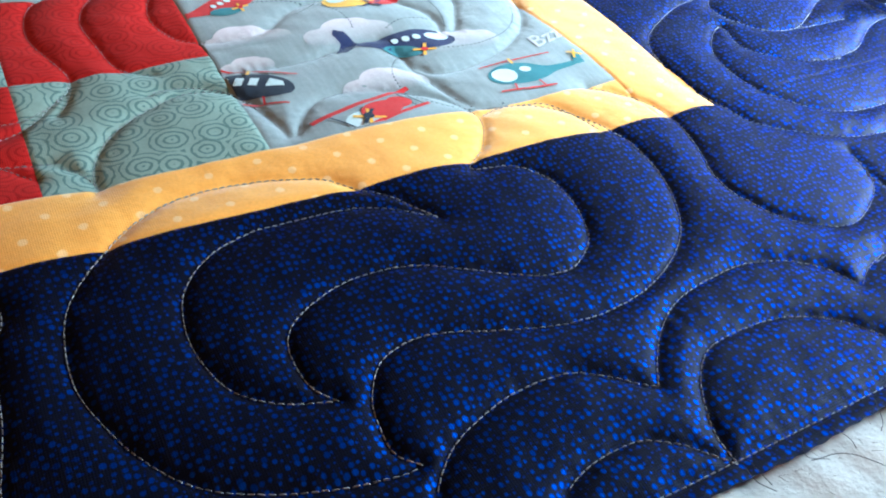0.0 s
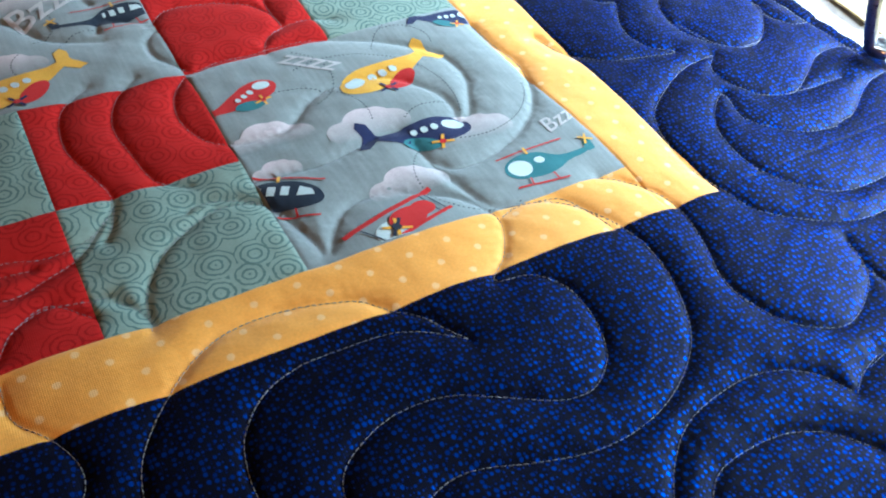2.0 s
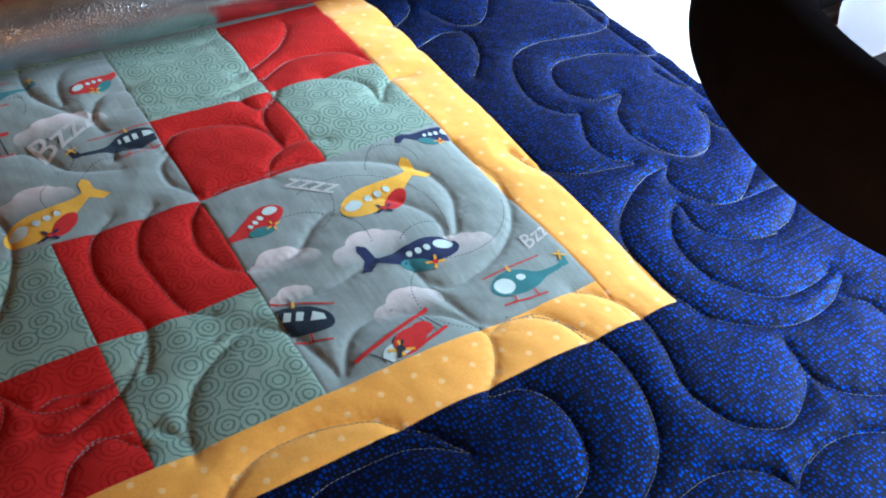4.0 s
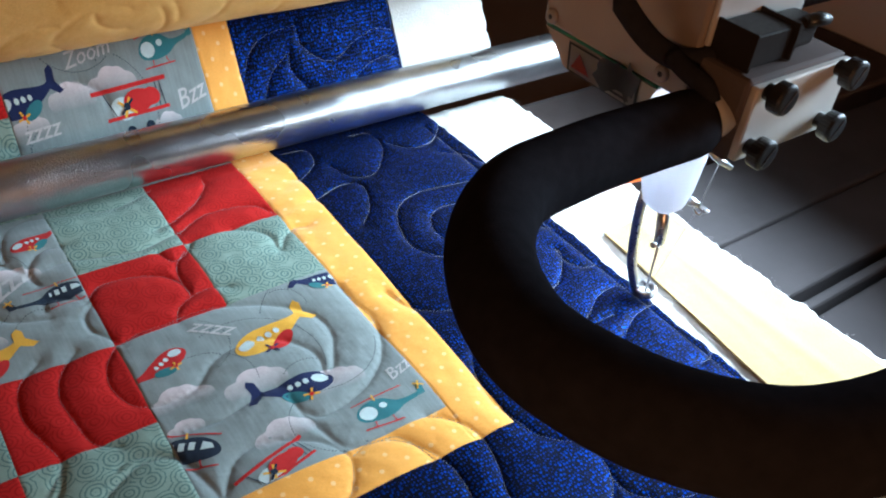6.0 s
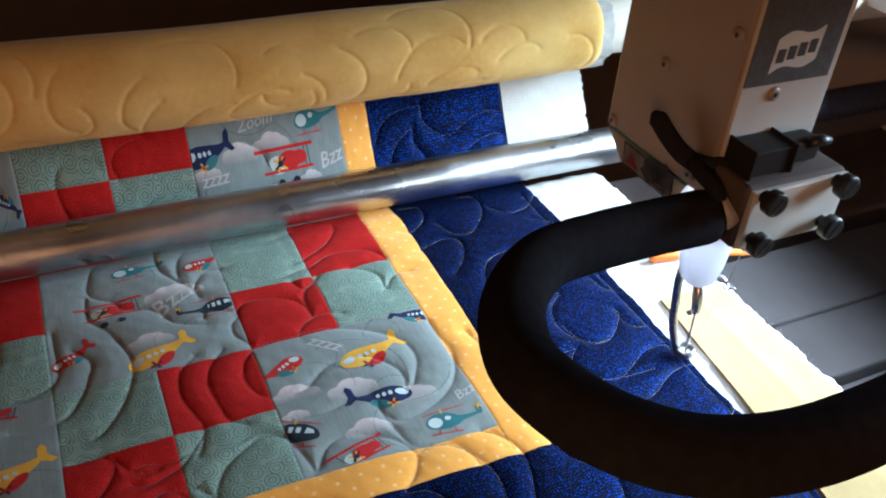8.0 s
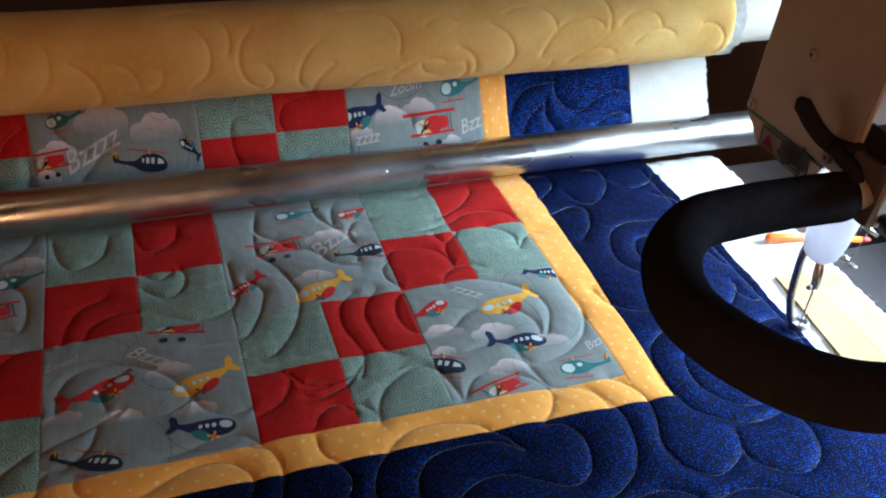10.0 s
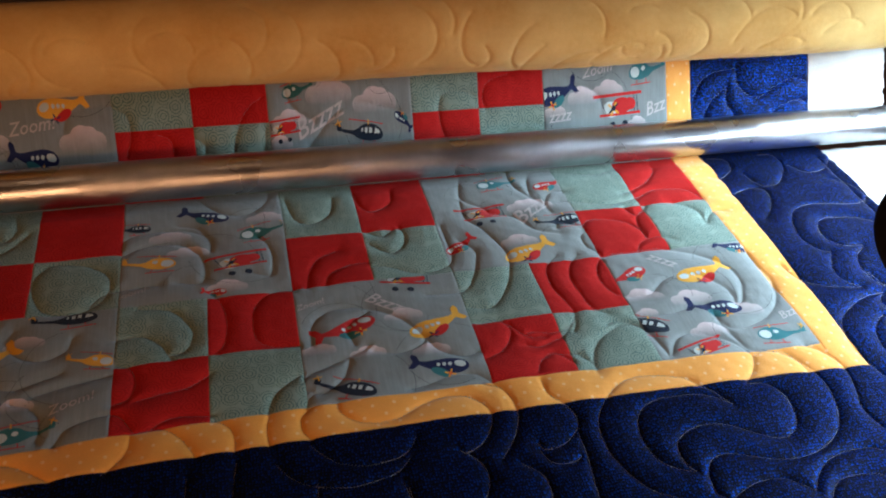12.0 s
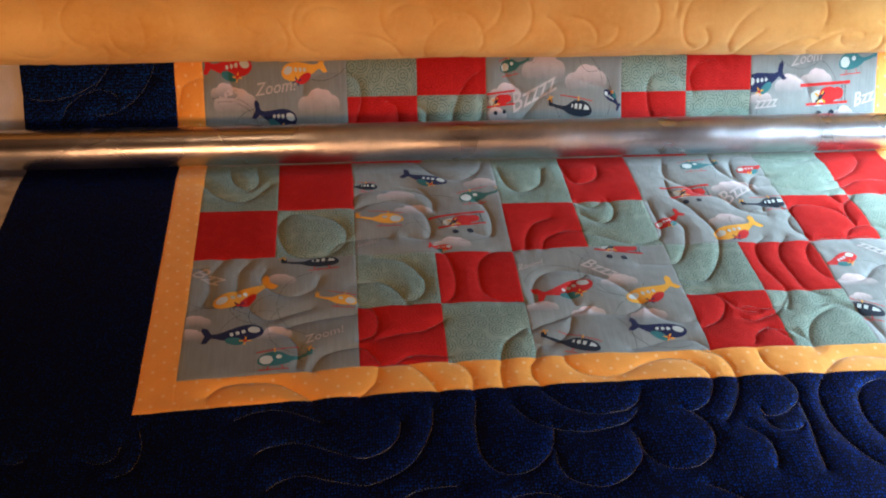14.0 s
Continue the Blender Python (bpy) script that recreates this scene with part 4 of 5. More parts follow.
plane("red", (-768, 409), (-718, 408), 1)
plane("yellow", (-640, 409), (-686, 401), -1)
plane("navy", (-717, 369), (-672, 360), 1)
biplane("red", (-465, 374), (-427, 374), 1)
helicopter("black", (-387, 369), (-339, 365), 1)
helicopter("green", (-412, 410), (-444, 404), -1)
plane("navy", (-113, 396), (-159, 383), -1)
biplane("red", (-91, 374), (-33, 371), 1)
helicopter("teal", (-3, 409), (-47, 404), -1)
plane("navy", (-307, 368), (-324, 383), 1)
cloud((-739, 378), 24)
cloud((-648, 376), 24)
cloud((-750, 387), 15)
cloud((-396, 403), 26)
cloud((-347, 393), 25)
cloud((-439, 381), 19)
cloud((-451, 362), 14)
cloud((-106, 385), 19)
cloud((-74, 389), 20)
cloud((-140, 373), 14)
cloud((-39, 358), 12)
word("Zoom!", (-716, 383), (-669, 388))
word("Bzzzz", (-431, 363), (-376, 386))
word("zzzz", (-147, 363), (-118, 365))
word("Bzz", (-27, 363), (0, 370))
word("Zoom", (-104, 402), (-67, 408))

for key in sky_patches:
    cu, cv = (2 * key[0] - 9) * S, (2 * key[1] + 1) * S
    for k in range(8):
        a = swirl.uniform(0, 6.3)
        flight_path(key, cu + swirl.uniform(-0.06, 0.06), cv + swirl.uniform(-0.06, 0.06), swirl.uniform(0.012, 0.05), a, a + swirl.uniform(1.2, 3.0))

# ---- batting, backing and what lies on them ----
soft = random.Random(12)


def fluffy(name, u0, u1, v0, v1, z, thick, ragged, label, category, mat=BATTING):
    """A soft sheet with uneven loft and torn edges."""
    nu, nv = int((u1 - u0) / 0.003) + 2, int((v1 - v0) / 0.003) + 2
    u, v = np.meshgrid(np.linspace(u0, u1, nu), np.linspace(v0, v1, nv))
    w = np.array([[noise.noise((a * 60, b * 60, 3.0)) + 0.5 * noise.noise((a * 190, b * 190, 9.0)) for a, b in zip(ra, rb)] for ra, rb in zip(u, v)])
    rag = np.array([[noise.noise((b * 45, 0.3, 5.0)) * 1.3 + noise.noise((b * 200, 0.3, 7.0)) + 0.6 * noise.noise((b * 520, 0.3, 2.0)) for b in rb] for rb in v])
    rim = np.minimum(np.minimum(u - u0, u1 - u), np.minimum(v - v0, v1 - v))
    k = np.clip((u - u0) / (u1 - u0), 0, 1)
    uu_, top = u + rag * ragged * k ** 4, z + thick * (1 - np.exp(-rim / 0.004)) + 0.0019 * w
    places = np.stack([uu_, v, top], -1)
    return tagged(finish(name, grid_mesh(name, places, np.stack([u, v], -1)), mat), label, category)


batting = fluffy("batting", 0.173, 0.300, FRONT - 0.075, BAR_Y + 0.006, -0.0145, 0.0105, 0.0032, "white cotton batting with torn fluffy edges under the quilt", "batting")
fluffy("batting", -1.12, LEFT + 0.012, FRONT - 0.075, BAR_Y + 0.006, -0.0145, 0.0105, 0.004, "white cotton batting reaching past the navy border", "batting")
fluffy("batting", LEFT, 0.172, FRONT - 0.075, FRONT + 0.012, -0.0145, 0.0105, 0.0, "white cotton batting in front of the quilt's raw edge", "batting")
# it goes on up behind the bar
for u0, u1 in ((RIGHT + 0.004, 0.299), (-1.10, LEFT - 0.008)):
    nu, nv = 30, 70
    u, v = np.meshgrid(np.linspace(u0, u1, nu), np.linspace(BAR_Y + 0.014, BACK, nv))
    rag = np.array([[0.0022 * (noise.noise((b * 120, 1.0, 2.0)) + noise.noise((b * 420, 1.0, 5.0))) for b in rb] for rb in v])
    far_side = (u - u0) / (u1 - u0) if u0 > 0 else (u1 - u) / (u1 - u0)
    r = BAR_R + LIFT
    arc, rest = np.clip((v - BAR_Y) / r, 0, TURN), FIT_STRETCH * np.maximum(v - BAR_Y - r * TURN, 0)
    places = np.stack([u + rag * far_side ** 6, np.minimum(v, BAR_Y) + r * np.sin(arc) + rest * math.cos(TURN) + 0.001, r * (1 - np.cos(arc)) + rest * math.sin(TURN) - 0.0040], -1)
    tagged(finish("batting_flap", grid_mesh("batting_flap", places, np.stack([u, v], -1)), BATTING), "white batting edge running up to the take-up roll", "batting")


def loose_thread(points, radius, mat, label):
    bm = bmesh.new()
    tube(bm, glide([(x / 1000, y / 1000, z / 1000) for x, y, z in points], 0.0015), radius, 5)
    return tagged(part("loose_thread", bm, mat), label, "thread", "loose threads")


# fibres along the torn edges
verts, faces = [], []
for k in range(700):
    edge = soft.random()
    if edge < 0.7:
        p, d = Vector((0.295 + soft.uniform(-0.005, 0.003), soft.uniform(FRONT - 0.06, BAR_Y), soft.uniform(-0.012, -0.005))), Vector((soft.uniform(0.1, 1), soft.uniform(-1, 1), soft.uniform(-0.2, 0.9)))
    else:
        p, d = Vector((soft.uniform(-0.15, 0.18), FRONT + soft.uniform(-0.02, 0.0), soft.uniform(-0.004, 0.0))), Vector((soft.uniform(-1, 1), soft.uniform(-1, 0.2), soft.uniform(0, 0.8)))
    q = p + d.normalized() * soft.uniform(0.0015, 0.004)
    n = Vector((0, 0, 0.00012))
    i = len(verts)
    verts += [tuple(p - n), tuple(p + n), tuple(q)]
    faces.append((i, i + 1, i + 2))
me = bpy.data.meshes.new("batting_fibres")
me.from_pydata(verts, [], faces)
tagged(finish("batting_fibres", me, BATTING), "fine white fibres along the torn batting edge", "fibres", "", "stuff")

# short blue thread ends of the cut border
for k in range(8):
    u = soft.uniform(-0.11, 0.0)
    loose_thread([(1000 * u, 1000 * FRONT + 2, 3), (1000 * u + soft.uniform(-3, 4), 1000 * FRONT - soft.uniform(2, 5), 1.5), (1000 * u + soft.uniform(-5, 9), 1000 * FRONT - soft.uniform(3, 7), 0.6)], 0.00009, HAIR, "short dark thread end on white batting")
loose_thread([(-75, -178, 1), (-66, -181, 2.5), (-58, -190, 2), (-50, -204, 1), (-48, -214, 1)], 0.0001, HAIR, "long curled dark thread on white batting")
loose_thread([(182, 180, 3), (190, 187, 5), (197, 182, 6), (200, 190, 5), (193, 194, 4), (188, 186, 4)], 0.00018, HAIR, "looped dark thread at the quilt edge")
loose_thread([(186, 8, 2), (194, 2, 3), (200, -8, 3), (203, -11, 2)], 0.00015, THREAD, "pale thread trailing from the presser foot")

# a folded strip of backing cloth laid on the batting
u, v = np.meshgrid(np.linspace(0.216, 0.283, 40), np.linspace(FRONT - 0.07, 0.083, 120))
lean = u + 0.028 * (v - 0.083) / 0.25 * (1 - np.clip((u - 0.216) / 0.067, 0, 1))
ridge = 0.0002 * np.exp(-((u - 0.240 - 0.05 * (v - 0.0)) / 0.004) ** 2) + 0.0002 * np.exp(-((u - 0.212 + 0.02 * v) / 0.003) ** 2) + 0.0008 * np.exp(-((u - 0.251 + 0.03 * v) / 0.005) ** 2)
wrinkle = np.array([[0.0008 * noise.noise((a * 35, b * 14, 1.0)) for a, b in zip(ra, rb)] for ra, rb in zip(u, v)])
places = np.stack([lean, v, -0.0012 + ridge + wrinkle], -1)
tagged(finish("cloth_strip", grid_mesh("cloth_strip", places, np.stack([u, v], -1)), DARKENED_GOLD), "gold cotton strip with folded edges on the batting, colour darkened against strong light", "cloth")
bm = bmesh.new()
tube(bm, glide([(0.2155 - 0.00336 * k + 0.0005 * math.sin(k), 0.083 - 0.03 * k, -0.001 + 0.0004 * math.sin(k * 2.0)) for k in range(9)], 0.006), 0.0007, 8)
tagged(part("folded_hem", bm, DARKENED_GOLD), "narrow folded hem of gold cotton", "cloth")

# backing sheet below everything
u, v = np.meshgrid(np.linspace(-1.2, 0.285, 60), np.linspace(FRONT - 0.30, BAR_Y, 40))
sag = 0.0006 * np.sin(u * 30) * np.sin(v * 26)
tagged(finish("backing_sheet", grid_mesh("backing_sheet", np.stack([u, v, -0.0175 + sag - np.maximum(0, FRONT - 0.03 - v) * 0.1], -1), np.stack([u, v], -1)), GOLD), "mottled gold cotton backing stretched under the quilt", "cloth")

# an orange marking stick left lying across the edge of the batting
stick = empty("marking_stick", (0.31, 0.129, 0.0), "orange plastic marking stick with a dark red tip on the batting", "marker")
bm = bmesh.new()
tube(bm, [(0.242, 0.1362, 0.0030), (0.245, 0.1359, 0.0032), (0.285, 0.1322, 0.0000), (0.330, 0.1275, -0.0060), (0.362, 0.1242, -0.0105)], [0.0030, 0.0052, 0.0048, 0.0038, 0.0036], 18)
part("barrel", bm, ORANGE, stick, "bright orange plastic barrel")
bm = bmesh.new()
tube(bm, [(0.362, 0.1242, -0.0105), (0.370, 0.1234, -0.0116), (0.376, 0.1228, -0.0124)], [0.0037, 0.0034, 0.0012], 16)
part("tip", bm, WARN, stick, "dark red tip")

# ---- the frame: bar, take-up roll, rails ----
bm = bmesh.new()
tube(bm, [(x, BAR_Y + 0.0015, BAR_R + 0.0046) for x in np.linspace(-1.5, 0.52, 26)], BAR_R, 64)
steel_bar = tagged(part("leveler_bar", bm, STEEL), "galvanised steel tube pressing across the quilt", "bar")

# the bar's far length; dark reflection and blue sheen are coloured in
bm = bmesh.new()
tube(bm, [(x, BAR_Y + 0.0015, BAR_R + 0.0046) for x in np.linspace(0.52, 1.04, 8)], BAR_R - 0.001, 48)
part("bar_end", bm, DARK_REFLECTION, steel_bar, "end of the same tube, its dark bluish reflection put into the colour")

ROLL_Y, ROLL_Z, ROLL_R, ROLL_END = 0.362, 0.1492, 0.0445, 0.280
roll = empty("take_up_roll", (-0.4, ROLL_Y, ROLL_Z), "quilt wound on a roller, gold backing side out", "quilt roll")
ua = np.arange(-1.25, ROLL_END, 0.0014)
an = np.arange(0, 2 * math.pi, 0.032)
gap = np.full((len(an), len(ua)), 0.05)
fold = random.Random(21)
roll_lines, kept = [], []
for k in range(900):
    cu, ca, r = fold.uniform(-1.25, 0.24), fold.uniform(2.6, 6.3), fold.uniform(0.018, 0.038)
    a, turn = fold.uniform(0, 6.3), fold.choice((-1, 1)) * fold.uniform(1.3, 2.9)
    arc = [(cu + r * (1 + 0.03 * q) * math.cos(a + turn * q / 16), ca * ROLL_R + r * (1 + 0.02 * q) * math.sin(a + turn * q / 16)) for q in range(17)]
    if len(kept) and min(np.hypot(*(np.array(kept) - p).T).min() for p in arc[3:]) < 0.0075:
        continue
    roll_lines.append(arc)
    kept += arc
for line in roll_lines:
    for u, s in glide(line, 0.0015):
        i, j = int((u - ua[0]) / 0.0014), int((s / ROLL_R) / 0.032)
        i0, i1, j0, j1 = max(i - 15, 0), min(i + 16, len(ua)), max(j - 15, 0), min(j + 16, len(an))
        if i0 < i1 and j0 < j1:
            away = np.hypot(ua[i0:i1][None] - u, an[j0:j1][:, None] * ROLL_R - s)
            np.minimum(gap[j0:j1, i0:i1], away, out=gap[j0:j1, i0:i1])
radius = ROLL_R - 0.0009 * np.exp(-gap / 0.0012) - 0.0007 * np.exp(-gap / 0.006)
radius = np.concatenate([radius, radius[:1]], 0)
angle = np.r_[an, 2 * math.pi]
uq, aq = np.meshgrid(ua, angle)
radius = radius - 0.005 * np.exp(-(ROLL_END - uq) / 0.004) + 0.0007 * np.sin(uq * 24 + 2 * np.sin(aq)) + 0.0006 * np.sin(aq * 5 + uq * 9)
places = np.stack([uq, ROLL_Y + radius * np.cos(aq), ROLL_Z + radius * np.sin(aq)], -1)
me = grid_mesh("backing", places, np.stack([uq, aq * ROLL_R], -1))
me.flip_normals()
finish("backing", me, GOLD, roll, "mottled gold cotton with quilting dents")
for k, (rr, out, mat) in enumerate(((0.0415, 0.012, BATTING), (0.036, 0.006, BATTING), (0.030, 0.010, BATTING))):
    au = np.linspace(ROLL_END - 0.03, ROLL_END + out, 14)
    aa = np.linspace(0, 2 * math.pi, 97)
    ug, ag = np.meshgrid(au, aa)
    w = np.array([[noise.noise((math.cos(b) * 7 + k, math.sin(b) * 7, a * 90)) for a in ra] for ra, b in zip(ug, aa)])
    rad = rr + 0.0016 * w
    me = grid_mesh("batting_layer", np.stack([ug + 0.0035 * w * (ug > ROLL_END), ROLL_Y + rad * np.cos(ag), ROLL_Z + rad * np.sin(ag)], -1))
    me.flip_normals()
    finish("batting_layer", me, mat, roll, "white fluffy batting edge")
bm = bmesh.new()
tube(bm, [(x, ROLL_Y, ROLL_Z) for x in np.linspace(-1.6, 1.04, 12)], [0.0300] * 12, 48)
part("core", bm, CANVAS, roll, "cream canvas leader round the roller")


def rail(name, lo, hi, label, mat=RAIL, bevel=0.004):
    bm = bmesh.new()
    box(bm, lo, hi, bevel)
    return tagged(part(name, bm, mat, None, "", False), label, "rail")


rail("machine_rail", (-1.5, 0.0952, -0.135), (1.04, 0.207, -0.100), "dark grey flat steel table rail under the quilt")
rail("machine_rail", (-1.5, 0.010, -0.150), (1.04, 0.0948, -0.1025), "dark grey lower table rail")
rail("machine_rail", (-1.5, -0.010, -0.140), (1.04, 0.001, -0.106), "narrow black rail edge")
rail("machine_rail", (-1.5, -0.36, -0.170), (1.04, -0.016, -0.112), "black front rail of the quilting frame")
rail("machine_rail", (-1.5, 0.242, -0.16), (1.04, 0.42, -0.104), "dark brown rear rail of the quilting frame", BROWN)
bm = bmesh.new()
tube(bm, [(x, 0.62, 0.02) for x in np.linspace(-1.5, 1.04, 8)], 0.03, 32)
tagged(part("back_roller", bm, BLACK), "black steel roller behind the take-up roll", "roller")

pen = empty("marking_pen", (0.935, 0.39, -0.104), "white plastic pen with green cap lying on a rail", "pen")
bm = bmesh.new()
tube(bm, [(0.938, 0.418, -0.104), (0.937, 0.414, -0.104), (0.933, 0.372, -0.104)], [0.0035, 0.0055, 0.0055], 16)
part("barrel", bm, WHITE, pen, "white plastic barrel")
bm = bmesh.new()
tube(bm, [(0.933, 0.372, -0.104), (0.9316, 0.355, -0.104), (0.9314, 0.353, -0.104)], [0.0058, 0.0058, 0.0040], 16)
part("cap", bm, LINE, pen, "dark green cap")

# ---- the quilting machine ----
machine = empty("quilting_machine", (0.18, 0.05, 0.0), "taupe long-arm quilting machine with black foam handlebar over the quilt", "quilting machine")
HX0, HX1, HY0, HY1, HZ = 0.138, 0.220, -0.013, 0.107, 0.178
bm = bmesh.new()
box(bm, (HX0, HY0, HZ), (HX1, HY1, 0.44), 0.0025, 2)
housing = part("housing", bm, TAUPE, machine, "taupe satin metal side plates", False)
bm = bmesh.new()
for x0, x1, z0, z1 in ((HX0 + 0.001, HX1 - 0.001, HZ - 0.0015, HZ),):
    box(bm, (x0, HY0 + 0.02, z0), (x1, HY1 - 0.004, z1))
part("trim_line", bm, LINE, housing, "green printed line", False)
bm = bmesh.new()
lower = [bm.verts.new(p) for p in ((HX0 + 0.0005, HY0 + 0.02, HZ - 0.0018), (HX1, HY0 + 0.02, HZ - 0.0018), (HX1, HY1 - 0.003, HZ - 0.0018), (HX0 + 0.0005, HY1 - 0.003, HZ - 0.0018), (HX0 + 0.003, HY0 + 0.03, 0.155), (HX1, HY0 + 0.03, 0.155), (HX1, 0.084, 0.155), (HX0 + 0.003, 0.084, 0.155))]
for f in ((0, 1, 2, 3), (7, 6, 5, 4), (0, 4, 5, 1), (1, 5, 6, 2), (2, 6, 7, 3), (3, 7, 4, 0)):
    bm.faces.new([lower[i] for i in f])
bmesh.ops.recalc_face_normals(bm, faces=bm.faces)
base = part("base_cover", bm, TAUPE, machine, "slanted taupe cover under the housing", False)


def on_base(y, s):
    """A point of the slanted left face of the base cover."""
    return Vector((HX0 + 0.0005 + 0.0025 * s - 0.0006, y, HZ - 0.0018 - (HZ - 0.0018 - 0.155) * s))


def face_shape(name, points, mat, parent, label=""):
    bm = bmesh.new()
    bm.faces.new([bm.verts.new(p) for p in points])
    bmesh.ops.solidify(bm, geom=bm.faces[:], thickness=0.0003)
    bmesh.ops.recalc_face_normals(bm, faces=bm.faces)
    return part(name, bm, mat, parent, label, False)


face_shape("label_border", [on_base(y, s) - Vector((-0.0002, 0, 0)) for y, s in ((0.081, 0.06), (0.020, 0.06), (0.020, 1.0), (0.081, 1.0))], PRINT, base)
label_plate = face_shape("warning_label", [on_base(y, s) for y, s in ((0.079, 0.12), (0.022, 0.12), (0.022, 0.95), (0.079, 0.95))], PAPER, base, "red and grey warning label with a triangle")
nudge = Vector((-0.0006, 0, 0))
face_shape("warning_triangle", [on_base(y, s) + nudge for y, s in ((0.070, 0.25), (0.060, 0.82), (0.077, 0.82))], WARN, label_plate)
for k in range(3):
    face_shape("text_bar", [on_base(y, s) + nudge for y, s in ((0.052, 0.42 + 0.17 * k), (0.026, 0.42 + 0.17 * k), (0.026, 0.50 + 0.17 * k), (0.052, 0.50 + 0.17 * k))], PRINT, label_plate)
bm = bmesh.new()
for poly in letters("CAUTION", 0.0048):
    bm.faces.new([bm.verts.new(on_base(0.049 - x, 0.36 - y / 0.021) + nudge) for x, y in poly])
part("caution_word", bm, PRINT, label_plate, "", False)

bm = bmesh.new()
box(bm, (HX0 + 0.0015, HY0 - 0.0035, 0.212), (HX1 - 0.0015, HY0 - 0.0002, 0.44), 0.0012, 2)
faceplate = part("faceplate", bm, SATIN, machine, "brushed light metal front plate", False)
bm = bmesh.new()
box(bm, (0.1405, HY0 - 0.0046, 0.262), (0.2125, HY0 - 0.0033, 0.325), 0.0004, 1)
badge = part("badge", bm, BADGE, faceplate, "dark speckled badge with a silver flag shape", False)
bm = bmesh.new()
n = 12
flag_low = [(0.157 + 0.038 * k / n, 0.2695 + 0.0026 * math.sin(k / n * 6.283) + 0.0065 * k / n) for k in range(n + 1)]
flag = [bm.verts.new((x, HY0 - 0.0049, z)) for x, z in flag_low] + [bm.verts.new((x + 0.001, HY0 - 0.0049, z + 0.0235)) for x, z in flag_low[::-1]]
bm.faces.new(flag)
logo = part("flag_shape", bm, LOGO, badge, "", False)
for k in range(4):
    bm = bmesh.new()
    x = 0.1605 + 0.0085 * k
    box(bm, (x, HY0 - 0.0053, 0.277 + 0.0014 * k), (x + 0.0062, HY0 - 0.0048, 0.286 + 0.0014 * k))
    part("logo_bar", bm, PRINT, logo, "", False)


def screw(place, axis, r=0.0050):
    bm = bmesh.new()
    a = Vector(axis)
    tube(bm, [Vector(place) - 0.002 * a, Vector(place) + 0.0010 * a, Vector(place) + 0.0018 * a, Vector(place) + 0.0021 * a], [r, r, 0.8 * r, 0.4 * r], 20)
    s = part("screw", bm, TAUPE, housing, "domed taupe screw")
    bm = bmesh.new()
    tube(bm, [Vector(place) + 0.0018 * a, Vector(place) + 0.00225 * a], 0.36 * r, 6)
    part("socket", bm, BLACK, s, "", False)


for place, axis in (((HX0, 0.099, 0.184), (-1, 0, 0)), ((HX0, 0.055, 0.249), (-1, 0, 0)), ((HX0, -0.004, 0.293), (-1, 0, 0)), ((HX0, 0.006, 0.187), (-1, 0, 0)), ((0.169, HY0 - 0.0035, 0.2545), (0, -1, 0)), ((0.203, HY0 - 0.0035, 0.335), (0, -1, 0))):
    screw(place, axis)

# handle clamp with four thumb knobs
bm = bmesh.new()
box(bm, (0.136, -0.050, 0.160), (0.222, -0.012, 0.208), 0.003, 2)
clamp = part("clamp_block", bm, BROWN, machine, "dark brown metal clamp block", False)
bm = bmesh.new()
box(bm, (0.1375, -0.0545, 0.1625), (0.2215, -0.0495, 0.206), 0.0012, 2)
part("clamp_plate", bm, SATIN, clamp, "light satin metal clamp plate", False)


def knob(x, z):
    bm = bmesh.new()
    sides = 56
    rows = []
    for y, r, rib in ((-0.0546, 0.0045, 0), (-0.0600, 0.0045, 0), (-0.0602, 0.0084, 1), (-0.0662, 0.0086, 1), (-0.0676, 0.0078, 1), (-0.0680, 0.0066, 0)):
        rows.append([bm.verts.new((x + (r + rib * 0.00015 * (k % 2)) * math.cos(2 * math.pi * k / sides), y, z + (r + rib * 0.00015 * (k % 2)) * math.sin(2 * math.pi * k / sides))) for k in range(sides)])
    for a, b in zip(rows, rows[1:]):
        for k in range(sides):
            bm.faces.new((a[k], a[(k + 1) % sides], b[(k + 1) % sides], b[k]))
    bm.faces.new(rows[-1])
    bm.faces.new(rows[0][::-1])
    bmesh.ops.recalc_face_normals(bm, faces=bm.faces)
    kn = part("knob", bm, BLACK, clamp, "black ribbed plastic thumb knob", False)
    bm = bmesh.new()
    box(bm, (x - 0.0004, -0.0684, z - 0.0066), (x + 0.0004, -0.0677, z + 0.0066), 0, 1, Matrix.Translation((x, 0, z)) @ Matrix.Rotation(0.6, 4, "Y") @ Matrix.Translation((-x, 0, -z)))
    part("slot", bm, CHROME, kn, "", False)


for x, z in ((0.1455, 0.2035), (0.2085, 0.2035), (0.2085, 0.171), (0.1455, 0.171)):
    knob(x, z)
bm = bmesh.new()
tube(bm, [(0.139, -0.036, 0.186), (0.134, -0.0345, 0.1825), (0.124, -0.032, 0.1800), (0.110, -0.0305, 0.1785)], [0.0135, 0.0135, 0.0115, 0.0115], 32)
part("collar", bm, SATIN, machine, "light metal collar of the handlebar")
